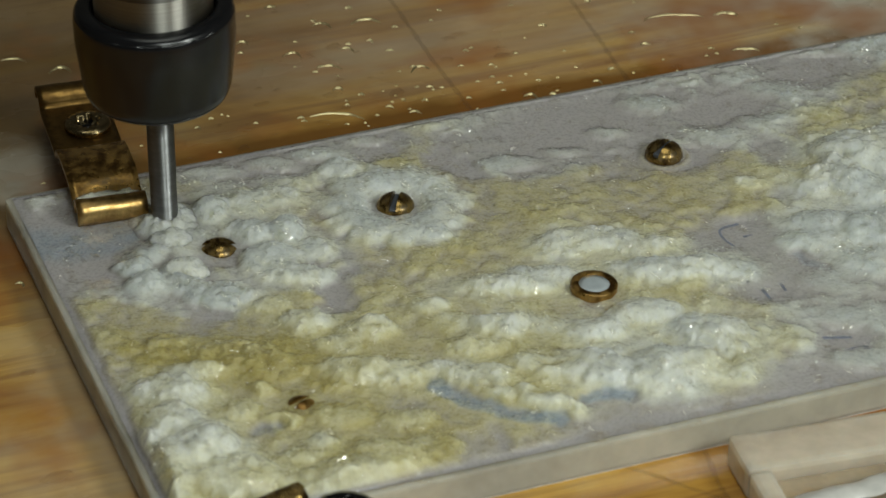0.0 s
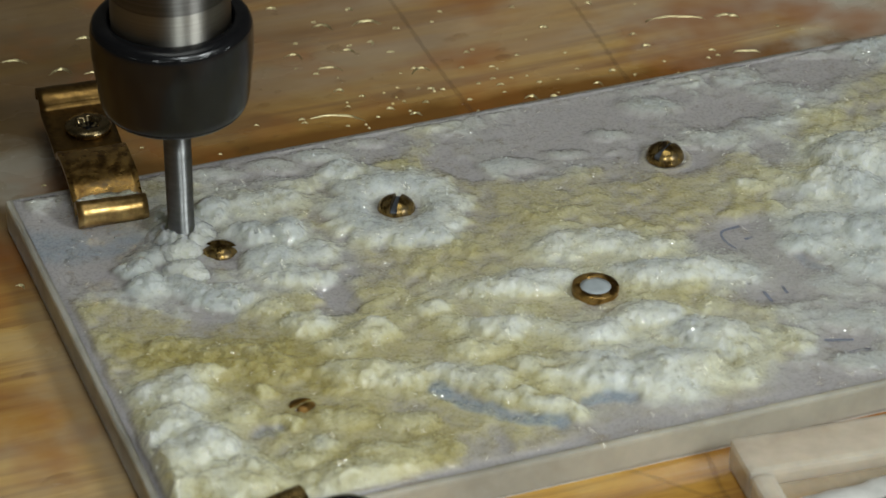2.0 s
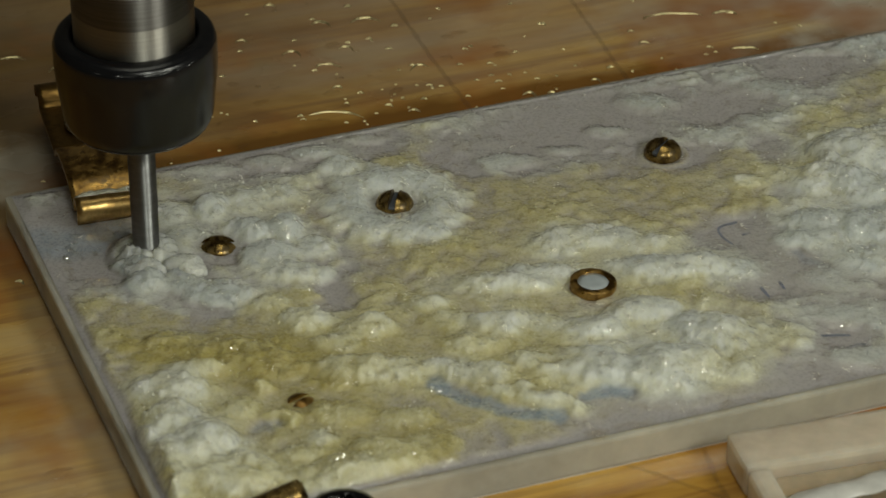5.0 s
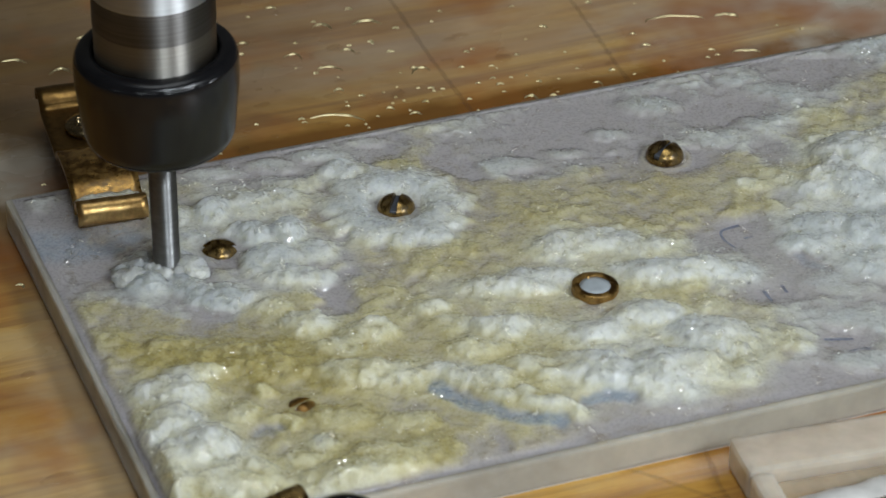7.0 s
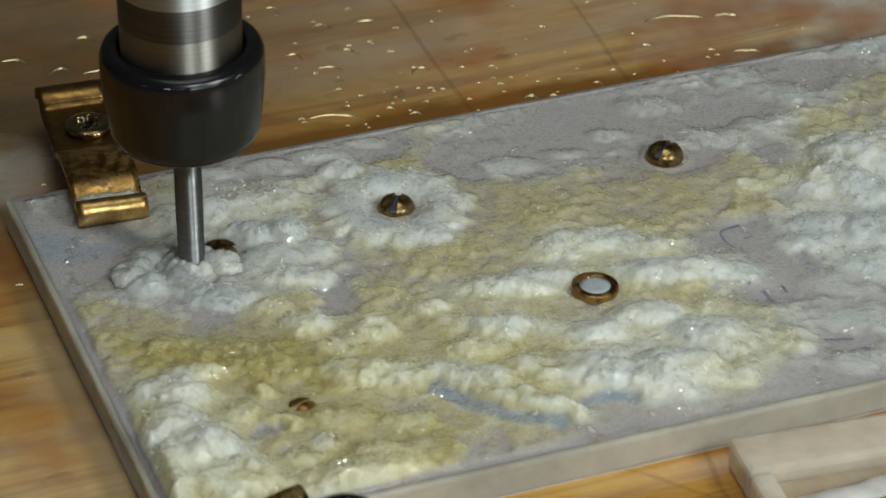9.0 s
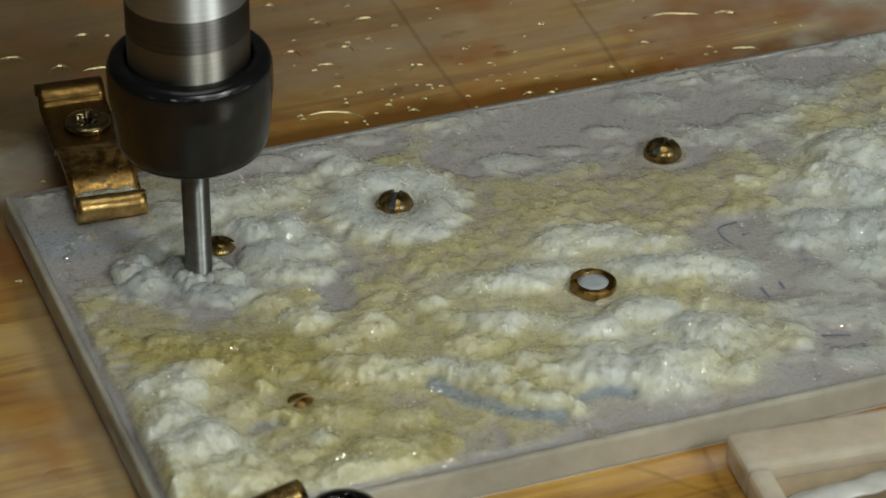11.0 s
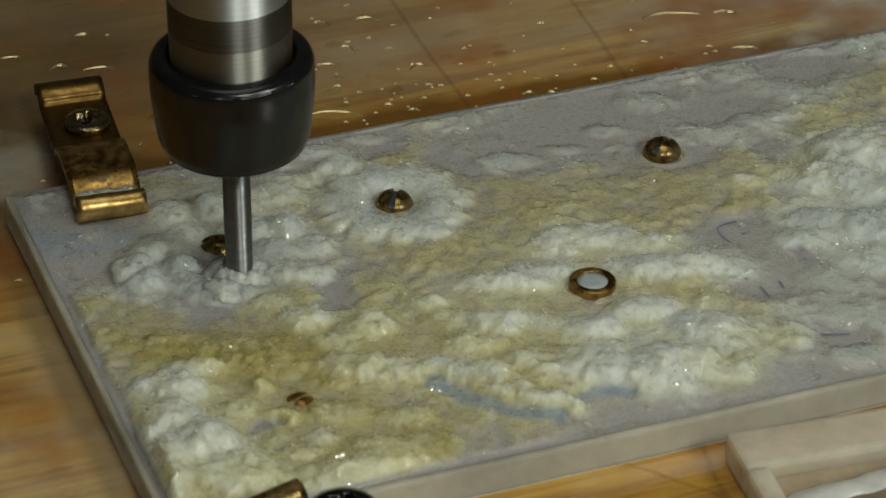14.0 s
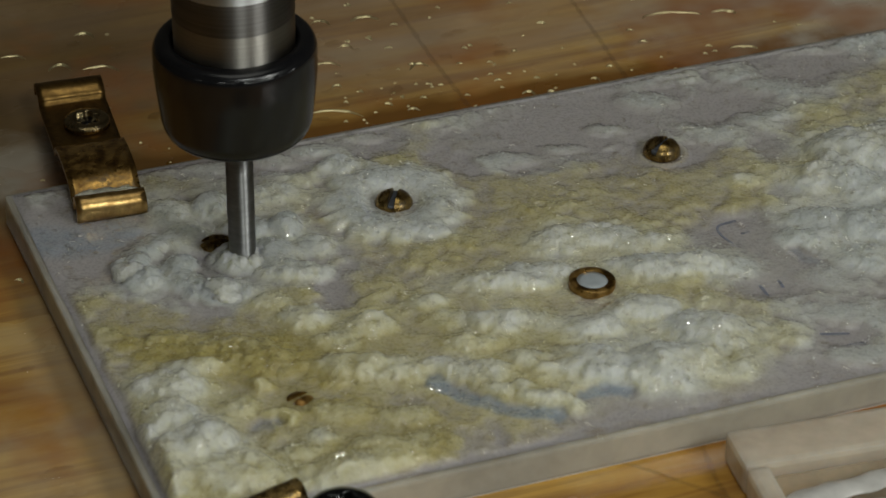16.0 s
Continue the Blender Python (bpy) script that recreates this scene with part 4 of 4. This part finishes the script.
def plate_drops():
    """Clear drops hanging on along the plate's front edge."""
    rng = np.random.default_rng(31)
    bm = bmesh.new()
    for k in range(34):
        x, y = rng.uniform(-24, 40), -43.6 + rng.normal(0, 0.7)
        r = 0.25 + 0.5 * rng.random() ** 2
        made = bmesh.ops.create_icosphere(bm, subdivisions=3, radius=1)
        for v in made["verts"]:
            p = v.co
            w = 1 + 0.3 * noise.noise(p * 1.4 + Vector((k * 2.3, 0, 4)))
            v.co = Vector((x + p.x * r * 1.7 * w, y + p.y * r * w, max(p.z, -0.05) * r * 0.75)) * MM
    bmesh.ops.delete(bm, geom=[f for f in bm.faces if all(v.co.z < 0.00001 for v in f.verts)], context="FACES")
    ob = part("plate_drops", bm, WATER)
    return tagged(ob, "clear water drops along the front edge of the plate", "water", kind="stuff")


plate_drops()


RIMS = [(6.2, 66.1, 1.68), (12.8, 65.1, 2.24), (0.0, 59.5, 1.5), (3.5, 54.5, 2.19), (7.5, 58.4, 1.18), (13.0, 56.0, 0.79), (15.3, 49.8, 1.56), (14.8, 44.5, 0.7), (35.5, 55.2, 0.8), (24.1, 42.3, 0.7), (36.7, 37.9, 0.93), (26.8, 37.6, 1.16), (7.8, 41.5, 0.69), (10.5, 38.9, 1.07), (47.0, 45.1, 1.03), (59.4, 38.8, 2.45), (53.7, 51.1, 4.82), (61.1, 49.2, 2.02), (-0.2, 41.9, 4.39), (-5.6, 65.3, 0.95), (-36.8, 71.5, 2.37), (-31.4, 66.8, 1.65), (-25.8, 64.4, 2.59), (-25.9, 74.3, 1.68), (1.3, 73.7, 0.89), (-50.0, 16.7, 0.78), (16.0, 62.1, 0.56), (11.3, 59.6, 0.63), (24.8, 47.3, 0.59), (2.9, 48.5, 0.77), (44.2, 59.5, 0.65), (5.3, 46.0, 0.54)]


def water_ridges():
    """Raised rims of flat water beads: the far half of each catches the lamp."""
    rng = np.random.default_rng(12)
    bm = bmesh.new()
    rims = list(RIMS)
    for k in range(110):
        rims.append((rng.normal(4, 24), 33 + abs(rng.normal(0, 18)), 0.22 + 0.4 * rng.random() ** 2))
    for k, (x, y, r) in enumerate(rims):
        deep = r * (1.5 + 0.5 * rng.random()) if r < 2 else 1.4 + 0.4 * r
        a0, a1 = rng.uniform(0.35, 0.75), rng.uniform(2.3, 2.75)
        turn, thick = rng.normal(-0.35, 0.12), (0.19 + 0.1 * rng.random()) * (1 if r > 0.6 else 0.85)
        rows = []
        steps = 20
        for i in range(steps + 1):
            a = a0 + (a1 - a0) * i / steps
            wob = 1 + (0.12 if r < 2 else 0.4) * noise.noise((k, a * 1.7, 0))
            u, v = r * 1.05 * math.cos(a) * wob, deep * (math.sin(a) - 0.75) * wob
            cx, cy = x + u * math.cos(turn) - v * math.sin(turn), y + u * math.sin(turn) + v * math.cos(turn)
            t = thick * (0.3 + 0.7 * math.sin(math.pi * i / steps)) * (0.8 + 0.5 * noise.noise((k, a * 3, 5)))
            nx, ny = math.cos(a + turn), math.sin(a + turn)
            rows.append([bm.verts.new(Vector((cx + nx * o * t, cy + ny * o * t, WOOD_TOP / MM + q * t)) * MM) for o, q in ((-1.5, 0.0), (-1.0, 0.29), (-0.5, 0.56), (-0.1, 0.72), (0.15, 0.78))])
        for a, b in zip(rows, rows[1:]):
            for j in range(4):
                bm.faces.new((a[j], a[j + 1], b[j + 1], b[j]))
    ob = part("water_ridges", bm, GLINT_WATER)
    return tagged(ob, "curved raised rims of the water film on the board", "water", kind="stuff")


water_ridges()


# ---- what moves ----
PATH = [(0.0, -30.79, 17.19), (0.5, -30.72, 16.05), (1.0, -30.33, 14.88), (1.5, -29.83, 14.32), (2.0, -29.71, 13.78), (2.5, -30.41, 12.56), (3.0, -30.95, 11.86),
        (3.5, -31.74, 11.91), (4.0, -32.73, 12.18), (5.25, -35.1, 10.3), (6.5, -34.65, 7.52), (7.0, -33.56, 7.07), (7.5, -32.52, 6.82), (8.0, -31.44, 7.19),
        (8.5, -30.87, 7.34), (9.0, -30.41, 6.96), (10.25, -30.5, 4.7), (11.5, -30.26, 2.36), (12.0, -29.88, 1.30), (12.5, -28.62, 0.69), (13.0, -27.24, 0.34),
        (13.5, -26.19, 0.92), (14.0, -25.65, 1.83), (14.5, -25.05, 2.97), (15.0, -25.19, 3.94), (15.5, -25.30, 4.43), (16.0, -24.25, 4.99)]


WESTERN_PATH = [(0, -31.3, 12.4), (1, -31.1, 11.3), (2, -30.8, 10.1), (3, -32.4, 9.1), (4, -34.3, 7.3), (5.25, -36.7, 6.3), (6.5, -38.1, 5.9), (16, -38.2, 5.8)]
EASTERN_PATH = [(0, -31.8, 5.3), (6.5, -31.7, 5.8), (7.5, -30.7, 6.0), (8, -29.8, 5.9), (9, -27.2, 5.6), (10.25, -27.6, 2.7), (11.5, -28.2, -0.5), (12.5, -29.0, -1.6), (16, -28.9, -1.7)]


def motions():
    walk(tool, [(t, pose(x * MM, y * MM, 0)) for t, x, y in PATH])
    walk(collar, [(t, pose(x * MM, y * MM, 0.0002)) for t, x, y in PATH])
    for lump, rows in ((western_clump, WESTERN_PATH), (eastern_clump, EASTERN_PATH)):
        walk(lump, [(t, pose(x * MM, y * MM, 0.0006, 0, 0, -20 - 2 * t)) for t, x, y in rows])


motions()
